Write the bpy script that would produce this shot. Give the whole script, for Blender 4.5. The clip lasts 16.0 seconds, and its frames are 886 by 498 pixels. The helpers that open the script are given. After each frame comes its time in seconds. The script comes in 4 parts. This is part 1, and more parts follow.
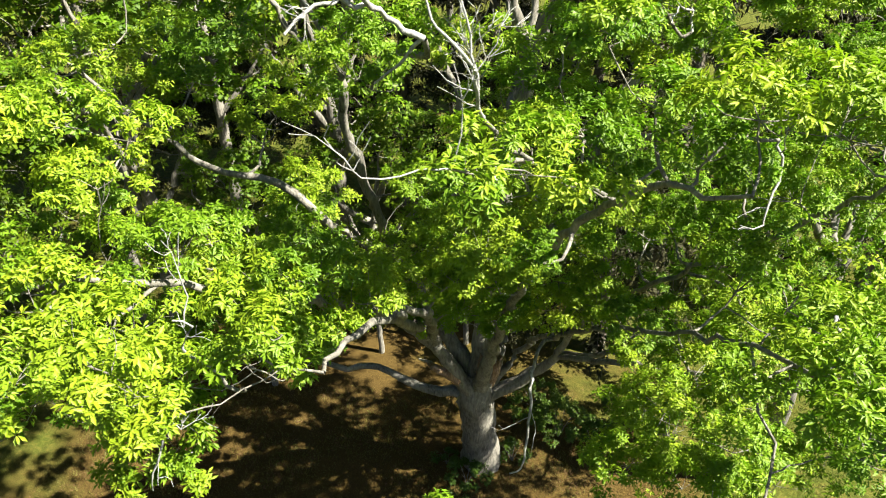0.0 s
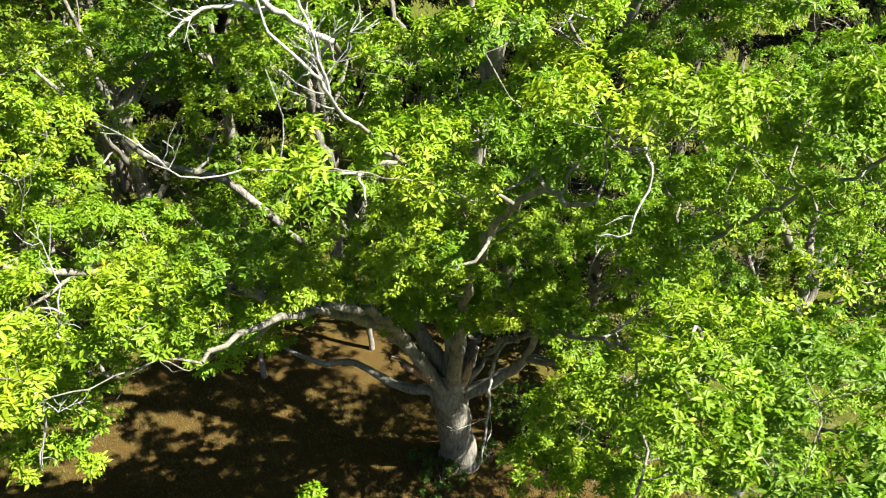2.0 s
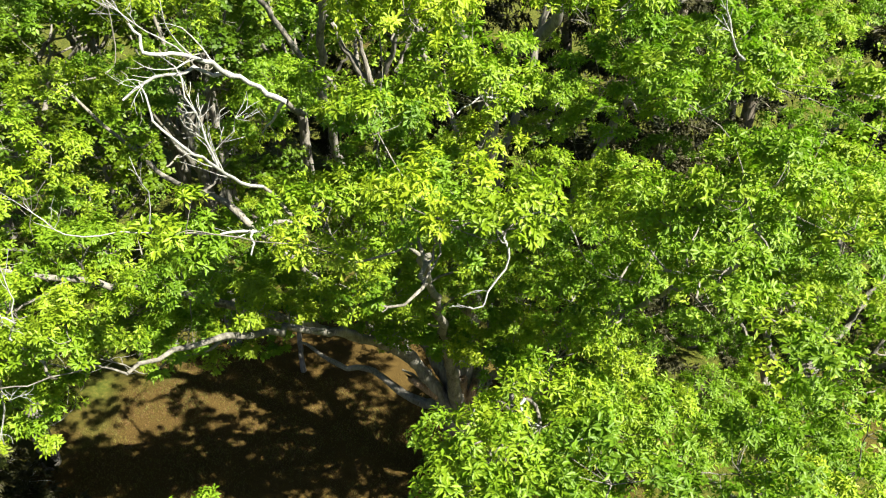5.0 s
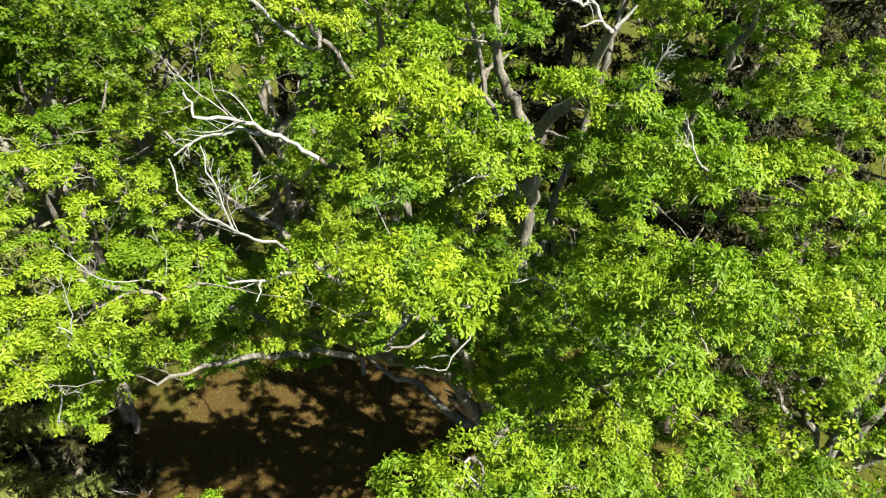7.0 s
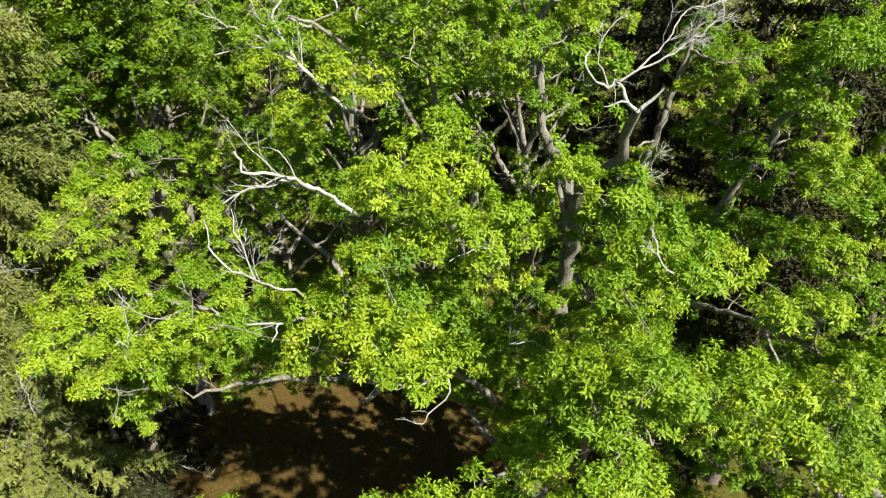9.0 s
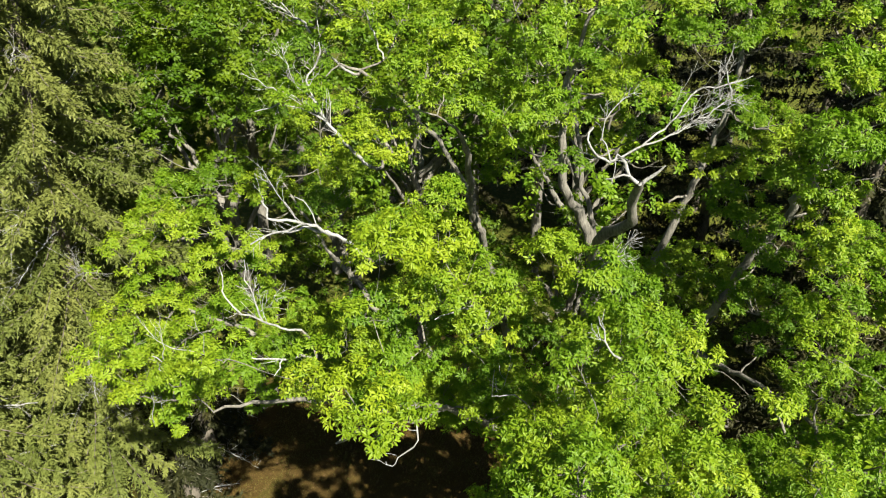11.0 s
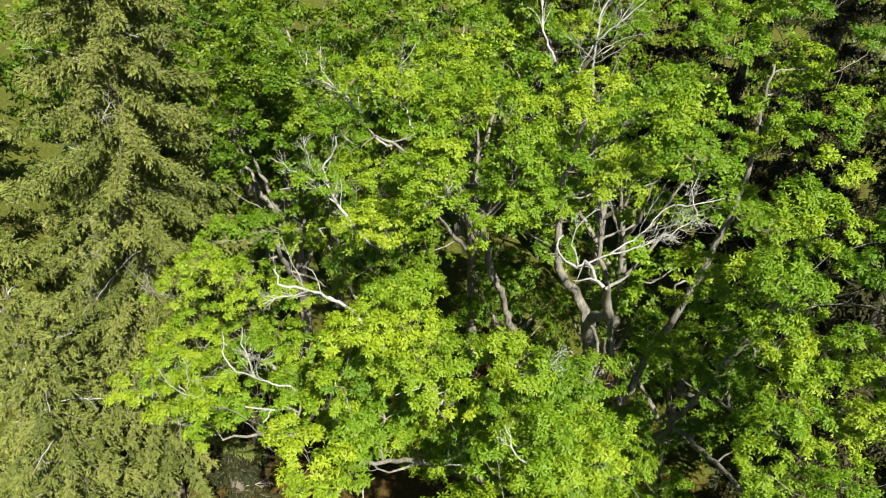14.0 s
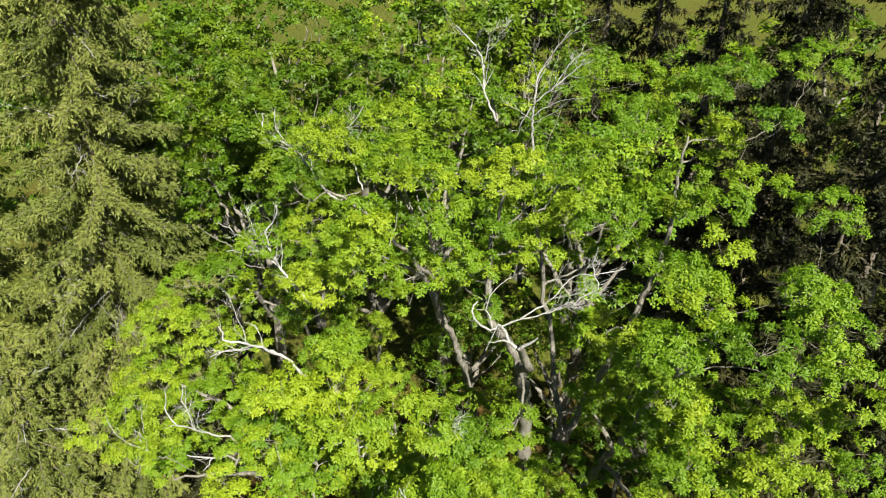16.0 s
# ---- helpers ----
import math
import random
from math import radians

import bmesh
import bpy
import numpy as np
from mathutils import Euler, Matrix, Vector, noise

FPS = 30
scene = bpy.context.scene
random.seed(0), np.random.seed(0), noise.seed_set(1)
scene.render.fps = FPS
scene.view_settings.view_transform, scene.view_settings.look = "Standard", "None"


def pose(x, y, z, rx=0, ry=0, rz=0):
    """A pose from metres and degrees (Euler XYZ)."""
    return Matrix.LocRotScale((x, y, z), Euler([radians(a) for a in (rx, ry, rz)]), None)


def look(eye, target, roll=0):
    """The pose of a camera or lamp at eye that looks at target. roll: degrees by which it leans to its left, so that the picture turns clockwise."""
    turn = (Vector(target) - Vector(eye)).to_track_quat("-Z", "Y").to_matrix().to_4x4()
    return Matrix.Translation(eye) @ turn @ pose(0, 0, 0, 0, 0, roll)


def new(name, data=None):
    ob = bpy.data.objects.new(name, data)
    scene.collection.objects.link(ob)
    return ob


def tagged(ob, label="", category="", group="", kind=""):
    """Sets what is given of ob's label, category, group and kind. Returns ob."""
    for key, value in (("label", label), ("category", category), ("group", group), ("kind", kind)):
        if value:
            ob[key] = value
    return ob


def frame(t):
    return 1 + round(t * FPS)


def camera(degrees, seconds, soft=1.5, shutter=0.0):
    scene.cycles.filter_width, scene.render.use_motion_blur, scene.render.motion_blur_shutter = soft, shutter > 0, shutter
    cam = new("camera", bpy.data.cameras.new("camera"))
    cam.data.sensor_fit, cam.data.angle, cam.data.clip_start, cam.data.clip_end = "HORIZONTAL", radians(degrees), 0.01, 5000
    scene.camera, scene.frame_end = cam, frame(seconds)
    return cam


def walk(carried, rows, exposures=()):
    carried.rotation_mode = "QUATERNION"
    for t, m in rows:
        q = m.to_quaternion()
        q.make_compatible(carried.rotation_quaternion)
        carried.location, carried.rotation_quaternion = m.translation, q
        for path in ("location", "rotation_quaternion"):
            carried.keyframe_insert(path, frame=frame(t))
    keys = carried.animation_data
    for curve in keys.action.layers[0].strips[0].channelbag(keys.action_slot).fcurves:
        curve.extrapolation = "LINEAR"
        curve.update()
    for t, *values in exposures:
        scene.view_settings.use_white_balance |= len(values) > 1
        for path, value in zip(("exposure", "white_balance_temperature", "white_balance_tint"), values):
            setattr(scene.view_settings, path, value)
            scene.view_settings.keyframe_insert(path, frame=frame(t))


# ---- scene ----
cam = camera(64.2, 16.0, soft=1.05, shutter=0.35)
METRES, EYE, TILT, LEAN, TURN = 22.0, 23.2, -33.4, 0.0, 0.0
ROWS = [
    (0.0, 0.0, 0.0, 0.0, 0.0, 0.0, -0.0),
    (0.5, 0.0239, -0.0014, -0.0005, 0.75, 0.01, -0.46),
    (1.0, 0.0469, -0.0028, -0.0008, 1.4, -0.03, -0.87),
    (1.5, 0.0722, -0.0041, -0.0014, 2.03, -0.04, -1.27),
    (2.0, 0.0985, -0.0075, 0.0017, 2.74, -0.05, -1.7),
    (2.5, 0.1245, -0.013, 0.0086, 3.47, -0.1, -2.14),
    (3.0, 0.1502, -0.0188, 0.0157, 4.48, -0.15, -2.8),
    (3.5, 0.1752, -0.024, 0.0228, 5.7, -0.23, -3.57),
    (4.0, 0.2, -0.0306, 0.0309, 7.63, -0.34, -4.84),
    (6.5, 0.3188, -0.073, 0.1001, 17.01, -1.51, -10.94),
    (7.0, 0.3408, -0.0822, 0.1198, 19.73, -2.09, -12.59),
    (7.5, 0.3631, -0.0916, 0.1399, 22.82, -2.81, -14.39),
    (8.0, 0.385, -0.0988, 0.1593, 24.86, -3.29, -15.56),
    (8.5, 0.4063, -0.104, 0.18, 26.72, -3.84, -16.55),
    (9.0, 0.4282, -0.1089, 0.2013, 28.54, -4.42, -17.55),
    (11.5, 0.5361, -0.1235, 0.321, 38.98, -8.17, -22.44),
    (12.0, 0.557, -0.1254, 0.3478, 41.51, -9.18, -23.52),
    (12.5, 0.5776, -0.1267, 0.3752, 43.91, -10.16, -24.5),
    (13.0, 0.5977, -0.1283, 0.4025, 45.55, -10.83, -25.17),
    (13.5, 0.6175, -0.1289, 0.4308, 46.28, -11.16, -25.43),
    (14.0, 0.6372, -0.1293, 0.4602, 46.67, -11.35, -25.55),
    (14.5, 0.6569, -0.1309, 0.493, 47.0, -11.49, -25.66),
    (15.0, 0.6773, -0.1313, 0.5278, 47.23, -11.6, -25.72),
    (15.5, 0.6982, -0.1316, 0.5638, 47.37, -11.69, -25.76),
    (16.0, 0.7199, -0.1326, 0.5982, 47.42, -11.74, -25.77),
]
walk(cam, [(t, pose(0, 0, EYE, TILT, LEAN, TURN) @ pose(METRES * x, METRES * y, METRES * z, 90 + pitch, roll, yaw)) for t, x, y, z, yaw, pitch, roll in ROWS],
     [(0.0, 2.24), (3.5, 2.17), (8.0, 1.66), (12.5, 1.49), (16.0, 1.46)])

# ---- world, sun and exposure ----
SUN_FROM = Vector((0.965, -0.26, 0.0)).normalized()
SUN_HEIGHT = 49.0
world = bpy.data.worlds.new("sky")
scene.world = world
world.use_nodes = True
wt = world.node_tree
wt.nodes.clear()
sky = wt.nodes.new("ShaderNodeTexSky")
sky.sky_type = "NISHITA"
sky.sun_disc = False
sky.sun_elevation = radians(SUN_HEIGHT)
sky.sun_rotation = math.atan2(SUN_FROM.x, SUN_FROM.y)
bg = wt.nodes.new("ShaderNodeBackground")
bg.inputs["Strength"].default_value = 0.024
out = wt.nodes.new("ShaderNodeOutputWorld")
wt.links.new(sky.outputs["Color"], bg.inputs["Color"])
wt.links.new(bg.outputs["Background"], out.inputs["Surface"])
sun_data = bpy.data.lights.new("sun", "SUN")
sun_data.energy = 5.0
sun_data.angle = radians(0.5)
sun_data.color = (1.0, 0.93, 0.72)
sun_lamp = new("sun", sun_data)
sun_dir = Vector((SUN_FROM.x * math.cos(radians(SUN_HEIGHT)), SUN_FROM.y * math.cos(radians(SUN_HEIGHT)), math.sin(radians(SUN_HEIGHT))))
sun_lamp.matrix_world = look(sun_dir * 120, (0, 0, 0))


# ---- materials ----
def material(name):
    m = bpy.data.materials.new(name)
    m.use_nodes = True
    m.node_tree.nodes.clear()
    return m, m.node_tree


def node(tree, kind, **values):
    n = tree.nodes.new(kind)
    for key, value in values.items():
        n.inputs[key].default_value = value
    return n


def ramp(tree, stops):
    n = tree.nodes.new("ShaderNodeValToRGB")
    while len(n.color_ramp.elements) < len(stops):
        n.color_ramp.elements.new(0.5)
    for e, (p, c) in zip(n.color_ramp.elements, stops):
        e.position, e.color = p, (*c, 1)
    return n


def leaf_material(name, dark, mid, bright, through_colour, through_share=0.42, rough=0.46, patch_scale=0.45):
    """Leaves: each leaf its own tone, larger drifts of tone through the crown, light passing through the blade."""
    m, t = material(name)
    geo = t.nodes.new("ShaderNodeNewGeometry")
    coord = t.nodes.new("ShaderNodeTexCoord")
    drift = node(t, "ShaderNodeTexNoise", Scale=patch_scale, Detail=3.0)
    t.links.new(coord.outputs["Object"], drift.inputs["Vector"])
    mix = t.nodes.new("ShaderNodeMath")
    mix.operation = "MULTIPLY_ADD"
    mix.inputs[1].default_value = 0.16
    t.links.new(geo.outputs["Random Per Island"], mix.inputs[0])
    half = t.nodes.new("ShaderNodeMath")
    half.operation = "MULTIPLY"
    half.inputs[1].default_value = 0.5
    t.links.new(drift.outputs["Fac"], half.inputs[0])
    info = t.nodes.new("ShaderNodeObjectInfo")
    each = t.nodes.new("ShaderNodeMath")
    each.operation = "MULTIPLY_ADD"
    each.inputs[1].default_value = 0.40
    t.links.new(info.outputs["Random"], each.inputs[0])
    t.links.new(half.outputs[0], each.inputs[2])
    t.links.new(each.outputs[0], mix.inputs[2])
    tone = ramp(t, [(0.16, dark), (0.48, mid), (0.86, bright)])
    t.links.new(mix.outputs[0], tone.inputs["Fac"])
    veins = node(t, "ShaderNodeTexNoise", Scale=34.0, Detail=2.0)
    t.links.new(coord.outputs["Object"], veins.inputs["Vector"])
    bump = node(t, "ShaderNodeBump", Strength=0.35, Distance=0.02)
    t.links.new(veins.outputs["Fac"], bump.inputs["Height"])
    skin = node(t, "ShaderNodeBsdfPrincipled", Roughness=rough)
    skin.inputs["Specular IOR Level"].default_value = 0.32
    t.links.new(tone.outputs["Color"], skin.inputs["Base Color"])
    t.links.new(bump.outputs["Normal"], skin.inputs["Normal"])
    tint = t.nodes.new("ShaderNodeMix")
    tint.data_type = "RGBA"
    tint.inputs[0].default_value = 0.6
    tint.inputs[7].default_value = (*through_colour, 1)
    t.links.new(tone.outputs["Color"], tint.inputs[6])
    glow = t.nodes.new("ShaderNodeBsdfTranslucent")
    t.links.new(tint.outputs[2], glow.inputs["Color"])
    both = t.nodes.new("ShaderNodeMixShader")
    both.inputs[0].default_value = through_share
    t.links.new(skin.outputs[0], both.inputs[1])
    t.links.new(glow.outputs[0], both.inputs[2])
    o = t.nodes.new("ShaderNodeOutputMaterial")
    t.links.new(both.outputs[0], o.inputs["Surface"])
    return m


def bark_material(name, dark, light, scale=3.0, stretch=0.22, bump_strength=0.8):
    """Bark or bare wood: long furrows, blotches of lichen, fine grain."""
    m, t = material(name)
    coord = t.nodes.new("ShaderNodeTexCoord")
    mapping = t.nodes.new("ShaderNodeMapping")
    mapping.inputs["Scale"].default_value = (1, 1, stretch)
    t.links.new(coord.outputs["Object"], mapping.inputs["Vector"])
    furrow = node(t, "ShaderNodeTexNoise", Scale=scale * 4, Detail=6.0, Roughness=0.65)
    t.links.new(mapping.outputs[0], furrow.inputs["Vector"])
    blotch = node(t, "ShaderNodeTexNoise", Scale=scale * 0.5, Detail=4.0)
    t.links.new(coord.outputs["Object"], blotch.inputs["Vector"])
    add = t.nodes.new("ShaderNodeMath")
    add.operation = "MULTIPLY_ADD"
    add.inputs[1].default_value = 0.6
    t.links.new(furrow.outputs["Fac"], add.inputs[0])
    part_b = t.nodes.new("ShaderNodeMath")
    part_b.operation = "MULTIPLY"
    part_b.inputs[1].default_value = 0.4
    t.links.new(blotch.outputs["Fac"], part_b.inputs[0])
    t.links.new(part_b.outputs[0], add.inputs[2])
    tone = ramp(t, [(0.36, dark), (0.62, light)])
    t.links.new(add.outputs[0], tone.inputs["Fac"])
    bump = node(t, "ShaderNodeBump", Strength=bump_strength, Distance=0.06)
    t.links.new(furrow.outputs["Fac"], bump.inputs["Height"])
    skin = node(t, "ShaderNodeBsdfPrincipled", Roughness=0.85)
    skin.inputs["Specular IOR Level"].default_value = 0.2
    t.links.new(tone.outputs["Color"], skin.inputs["Base Color"])
    t.links.new(bump.outputs["Normal"], skin.inputs["Normal"])
    o = t.nodes.new("ShaderNodeOutputMaterial")
    t.links.new(skin.outputs[0], o.inputs["Surface"])
    return m


def ground_material():
    """Thin summer lawn over brown litter: green drifts, straw-coloured grass, bare earth under the trees darkened for
    their shade.
    """
    m, t = material("lawn_and_litter")
    coord = t.nodes.new("ShaderNodeTexCoord")
    big = node(t, "ShaderNodeTexNoise", Scale=0.16, Detail=5.0, Roughness=0.6)
    small = node(t, "ShaderNodeTexNoise", Scale=3.2, Detail=6.0, Roughness=0.7)
    fine = node(t, "ShaderNodeTexNoise", Scale=26.0, Detail=4.0, Roughness=0.7)
    for n in (big, small, fine):
        t.links.new(coord.outputs["Object"], n.inputs["Vector"])
    green = ramp(t, [(0.30, (0.034, 0.048, 0.008)), (0.52, (0.070, 0.084, 0.014)), (0.72, (0.145, 0.128, 0.032))])
    t.links.new(small.outputs["Fac"], green.inputs["Fac"])
    soil_and_shade = ramp(t, [(0.35, (0.036, 0.022, 0.008)), (0.6, (0.092, 0.062, 0.019)), (0.75, (0.16, 0.115, 0.040))])
    t.links.new(fine.outputs["Fac"], soil_and_shade.inputs["Fac"])
    # gradient round the oak: brown litter, its tone also darkened for the shade there
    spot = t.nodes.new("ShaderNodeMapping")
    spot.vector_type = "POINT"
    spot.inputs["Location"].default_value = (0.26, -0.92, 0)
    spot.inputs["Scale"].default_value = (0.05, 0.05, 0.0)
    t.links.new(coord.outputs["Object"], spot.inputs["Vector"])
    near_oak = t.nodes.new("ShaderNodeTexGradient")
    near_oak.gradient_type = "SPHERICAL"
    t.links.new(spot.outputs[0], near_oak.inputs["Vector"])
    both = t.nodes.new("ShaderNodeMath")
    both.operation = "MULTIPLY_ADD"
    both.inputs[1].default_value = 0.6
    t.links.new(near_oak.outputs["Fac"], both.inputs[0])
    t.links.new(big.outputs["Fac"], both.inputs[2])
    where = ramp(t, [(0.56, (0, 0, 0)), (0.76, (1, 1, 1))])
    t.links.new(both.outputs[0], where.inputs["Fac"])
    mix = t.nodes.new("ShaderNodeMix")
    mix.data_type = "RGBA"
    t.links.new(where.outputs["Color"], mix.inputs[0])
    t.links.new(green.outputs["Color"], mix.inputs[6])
    t.links.new(soil_and_shade.outputs["Color"], mix.inputs[7])
    bump = node(t, "ShaderNodeBump", Strength=0.9, Distance=0.08)
    t.links.new(fine.outputs["Fac"], bump.inputs["Height"])
    skin = node(t, "ShaderNodeBsdfPrincipled", Roughness=0.95)
    skin.inputs["Specular IOR Level"].default_value = 0.1
    t.links.new(mix.outputs[2], skin.inputs["Base Color"])
    t.links.new(bump.outputs["Normal"], skin.inputs["Normal"])
    o = t.nodes.new("ShaderNodeOutputMaterial")
    t.links.new(skin.outputs[0], o.inputs["Surface"])
    return m


OAK_LEAF = leaf_material("oak_leaf", (0.048, 0.117, 0.008), (0.137, 0.240, 0.011), (0.292, 0.368, 0.020), (0.14, 0.38, 0.006), 0.36)
YELLOW_OAK_LEAF = leaf_material("yellow_oak_leaf", (0.076, 0.152, 0.008), (0.190, 0.285, 0.012), (0.33, 0.395, 0.020), (0.20, 0.42, 0.007), 0.37)
MAPLE_LEAF = leaf_material("maple_leaf", (0.034, 0.082, 0.005), (0.074, 0.148, 0.006), (0.145, 0.212, 0.010), (0.14, 0.22, 0.005), 0.38)
SPRUCE_NEEDLE = leaf_material("spruce_needle", (0.066, 0.092, 0.018), (0.130, 0.162, 0.036), (0.205, 0.228, 0.060), (0.16, 0.19, 0.03), 0.25, 0.6)
# spruce needles with the shade of the wood put into their colour
SHADED_NEEDLE = leaf_material("shaded_conifer_needle", (0.010, 0.013, 0.004), (0.019, 0.023, 0.006), (0.042, 0.040, 0.011), (0.05, 0.05, 0.010), 0.15, 0.65)
SHRUB_LEAF = leaf_material("shrub_leaf", (0.026, 0.060, 0.008), (0.052, 0.100, 0.010), (0.100, 0.150, 0.018), (0.08, 0.16, 0.010), 0.3)
GRASS_BLADE = leaf_material("grass_blade", (0.045, 0.060, 0.010), (0.090, 0.100, 0.018), (0.190, 0.150, 0.045), (0.15, 0.14, 0.02), 0.25, 0.6)
DEAD_LEAF = leaf_material("fallen_leaf", (0.050, 0.028, 0.014), (0.110, 0.065, 0.030), (0.190, 0.120, 0.060), (0.10, 0.06, 0.02), 0.1, 0.8, 3.0)
OAK_BARK = bark_material("oak_bark", (0.065, 0.062, 0.058), (0.25, 0.24, 0.225))
DEAD_WOOD = bark_material("bleached_dead_wood", (0.13, 0.132, 0.138), (0.40, 0.405, 0.425), 5.0, 0.3, 0.5)
SPRUCE_BARK = bark_material("spruce_bark", (0.07, 0.06, 0.052), (0.19, 0.17, 0.15))
TORN_WOOD = bark_material("torn_wood", (0.12, 0.07, 0.045), (0.36, 0.26, 0.19), 5.0, 0.2, 0.9)
LAWN = ground_material()


# ---- building blocks ----
def empty(name, where, label, category, group="", kind=""):
    ob = new(name)
    ob.location = where
    ob.empty_display_size = 0.3
    return tagged(ob, label, category, group, kind)


def mesh_part(name, verts, faces, mat, parent=None, label="", smooth=False):
    """One mesh object from arrays, under its parent, with its own origin at the world's."""
    me = bpy.data.meshes.new(name)
    verts = np.asarray(verts, dtype=np.float32)
    faces = np.asarray(faces, dtype=np.int32)
    k = faces.shape[1]
    me.vertices.add(len(verts))
    me.vertices.foreach_set("co", verts.ravel())
    me.loops.add(faces.size)
    me.loops.foreach_set("vertex_index", faces.ravel())
    me.polygons.add(len(faces))
    me.polygons.foreach_set("loop_start", np.arange(0, faces.size, k, dtype=np.int32))
    me.polygons.foreach_set("loop_total", np.full(len(faces), k, dtype=np.int32))
    if smooth:
        me.polygons.foreach_set("use_smooth", np.ones(len(faces), dtype=bool))
    me.materials.append(mat)
    me.update(calc_edges=True)
    ob = new(name, me)
    if parent is not None:
        top = parent
        base = Vector((0, 0, 0))
        while top is not None:
            base += top.location
            top = top.parent
        ob.parent = parent
        ob.location = -base
    if label:
        ob["label"] = label
    return ob


def unit(v):
    return v / np.maximum(np.linalg.norm(v, axis=-1, keepdims=True), 1e-9)


def smooth_line(points, radii, step=0.35, rng=None, wobble=0.0):
    """A Catmull-Rom line through the points, with its radius along it."""
    p = np.array(points, dtype=float)
    r = np.array(radii, dtype=float)
    p = np.vstack([2 * p[0] - p[1], p, 2 * p[-1] - p[-2]])
    outp, outr = [], []
    for i in range(1, len(p) - 2):
        n = max(2, int(np.linalg.norm(p[i + 1] - p[i]) / step))
        for u in np.arange(n) / n:
            outp.append(0.5 * (2 * p[i] + (p[i + 1] - p[i - 1]) * u + (2 * p[i - 1] - 5 * p[i] + 4 * p[i + 1] - p[i + 2]) * u * u
                               + (3 * p[i] - p[i - 1] - 3 * p[i + 1] + p[i + 2]) * u ** 3))
            outr.append(r[i - 1] * (1 - u) + r[i] * u)
    outp.append(p[-2])
    outr.append(r[-1])
    outp, outr = np.array(outp), np.array(outr)
    if rng is not None and wobble:
        shift = rng.normal(0, wobble, outp.shape)
        shift[0] = shift[-1] = 0
        outp = outp + shift
    return outp, outr


def tube(line, radii, sides=7, rng=None, rough=0.0):
    """A tapered tube round a line: vertices and quads, closed at its tip by a narrow ring."""
    d = np.gradient(line, axis=0)
    d = unit(d)
    ref = np.array([0.31, 0.17, 0.94])
    a = np.cross(d, ref)
    bad = np.linalg.norm(a, axis=1) < 0.15
    a[bad] = np.cross(d[bad], np.array([1.0, 0.1, 0]))
    a = unit(a)
    b = np.cross(d, a)
    ang = np.arange(sides) * 2 * np.pi / sides
    rr = radii[:, None] * np.ones((1, sides))
    if rng is not None and rough:
        rr = rr * (1 + rng.normal(0, rough, rr.shape))
    v = line[:, None, :] + rr[:, :, None] * (np.cos(ang)[None, :, None] * a[:, None, :] + np.sin(ang)[None, :, None] * b[:, None, :])
    n = len(line)
    i = np.arange(n - 1)[:, None] * sides
    j = np.arange(sides)[None, :]
    k = (j + 1) % sides
    f = np.stack([i + j, i + k, i + sides + k, i + sides + j], axis=-1).reshape(-1, 4)
    return v.reshape(-1, 3), f


def joined(pieces):
    """Several (vertices, faces) as one."""
    vs, fs, base = [], [], 0
    for v, f in pieces:
        vs.append(v)
        fs.append(f + base)
        base += len(v)
    return np.concatenate(vs), np.concatenate(fs)


OAK_SHAPE = np.array([[0.0, 0, 0], [0.60, 0.185, 0.05], [1.08, 0, -0.14], [0.60, -0.185, 0.05]])
OAK_FACES = np.array([[0, 2, 1], [0, 3, 2]])
MAPLE_SHAPE = np.array([[0.0, 0, 0], [0.45, 0, 0.03], [1.0, 0, -0.10], [0.42, 0.40, 0.0], [0.42, -0.40, 0.0]])
MAPLE_FACES = np.array([[0, 1, 3], [1, 2, 3], [1, 0, 4], [2, 1, 4]])
NEEDLE_SHAPE = np.array([[0.0, 0.2, 0], [0.0, -0.2, 0], [1.0, 0, -0.05]])
NEEDLE_FACES = np.array([[0, 1, 2]])
PLAIN_SHAPE = np.array([[0.0, 0, 0], [0.5, 0.26, 0.05], [1.0, 0, -0.08], [0.5, -0.26, 0.05]])
PLAIN_FACES = np.array([[0, 2, 1], [0, 3, 2]])


def leaves(base, way, up, length, shape, faces):
    """Many leaves at once: base points, blade directions, upward sides and lengths."""
    way = unit(way)
    up = unit(up - way * np.sum(up * way, axis=1, keepdims=True))
    side = np.cross(up, way)
    s = shape[None, :, :] * length[:, None, None]
    v = base[:, None, :] + s[:, :, 0:1] * way[:, None, :] + s[:, :, 1:2] * side[:, None, :] + s[:, :, 2:3] * up[:, None, :]
    f = faces[None, :, :] + (np.arange(len(base)) * len(shape))[:, None, None]
    return v.reshape(-1, 3), f.reshape(-1, faces.shape[1])


def dome(rng, n, low=-0.35):
    """Directions over a dome, open below."""
    z = rng.uniform(low, 1, n)
    a = rng.uniform(0, 2 * np.pi, n)
    c = np.sqrt(1 - z * z)
    return np.stack([c * np.cos(a), c * np.sin(a), z], axis=1)


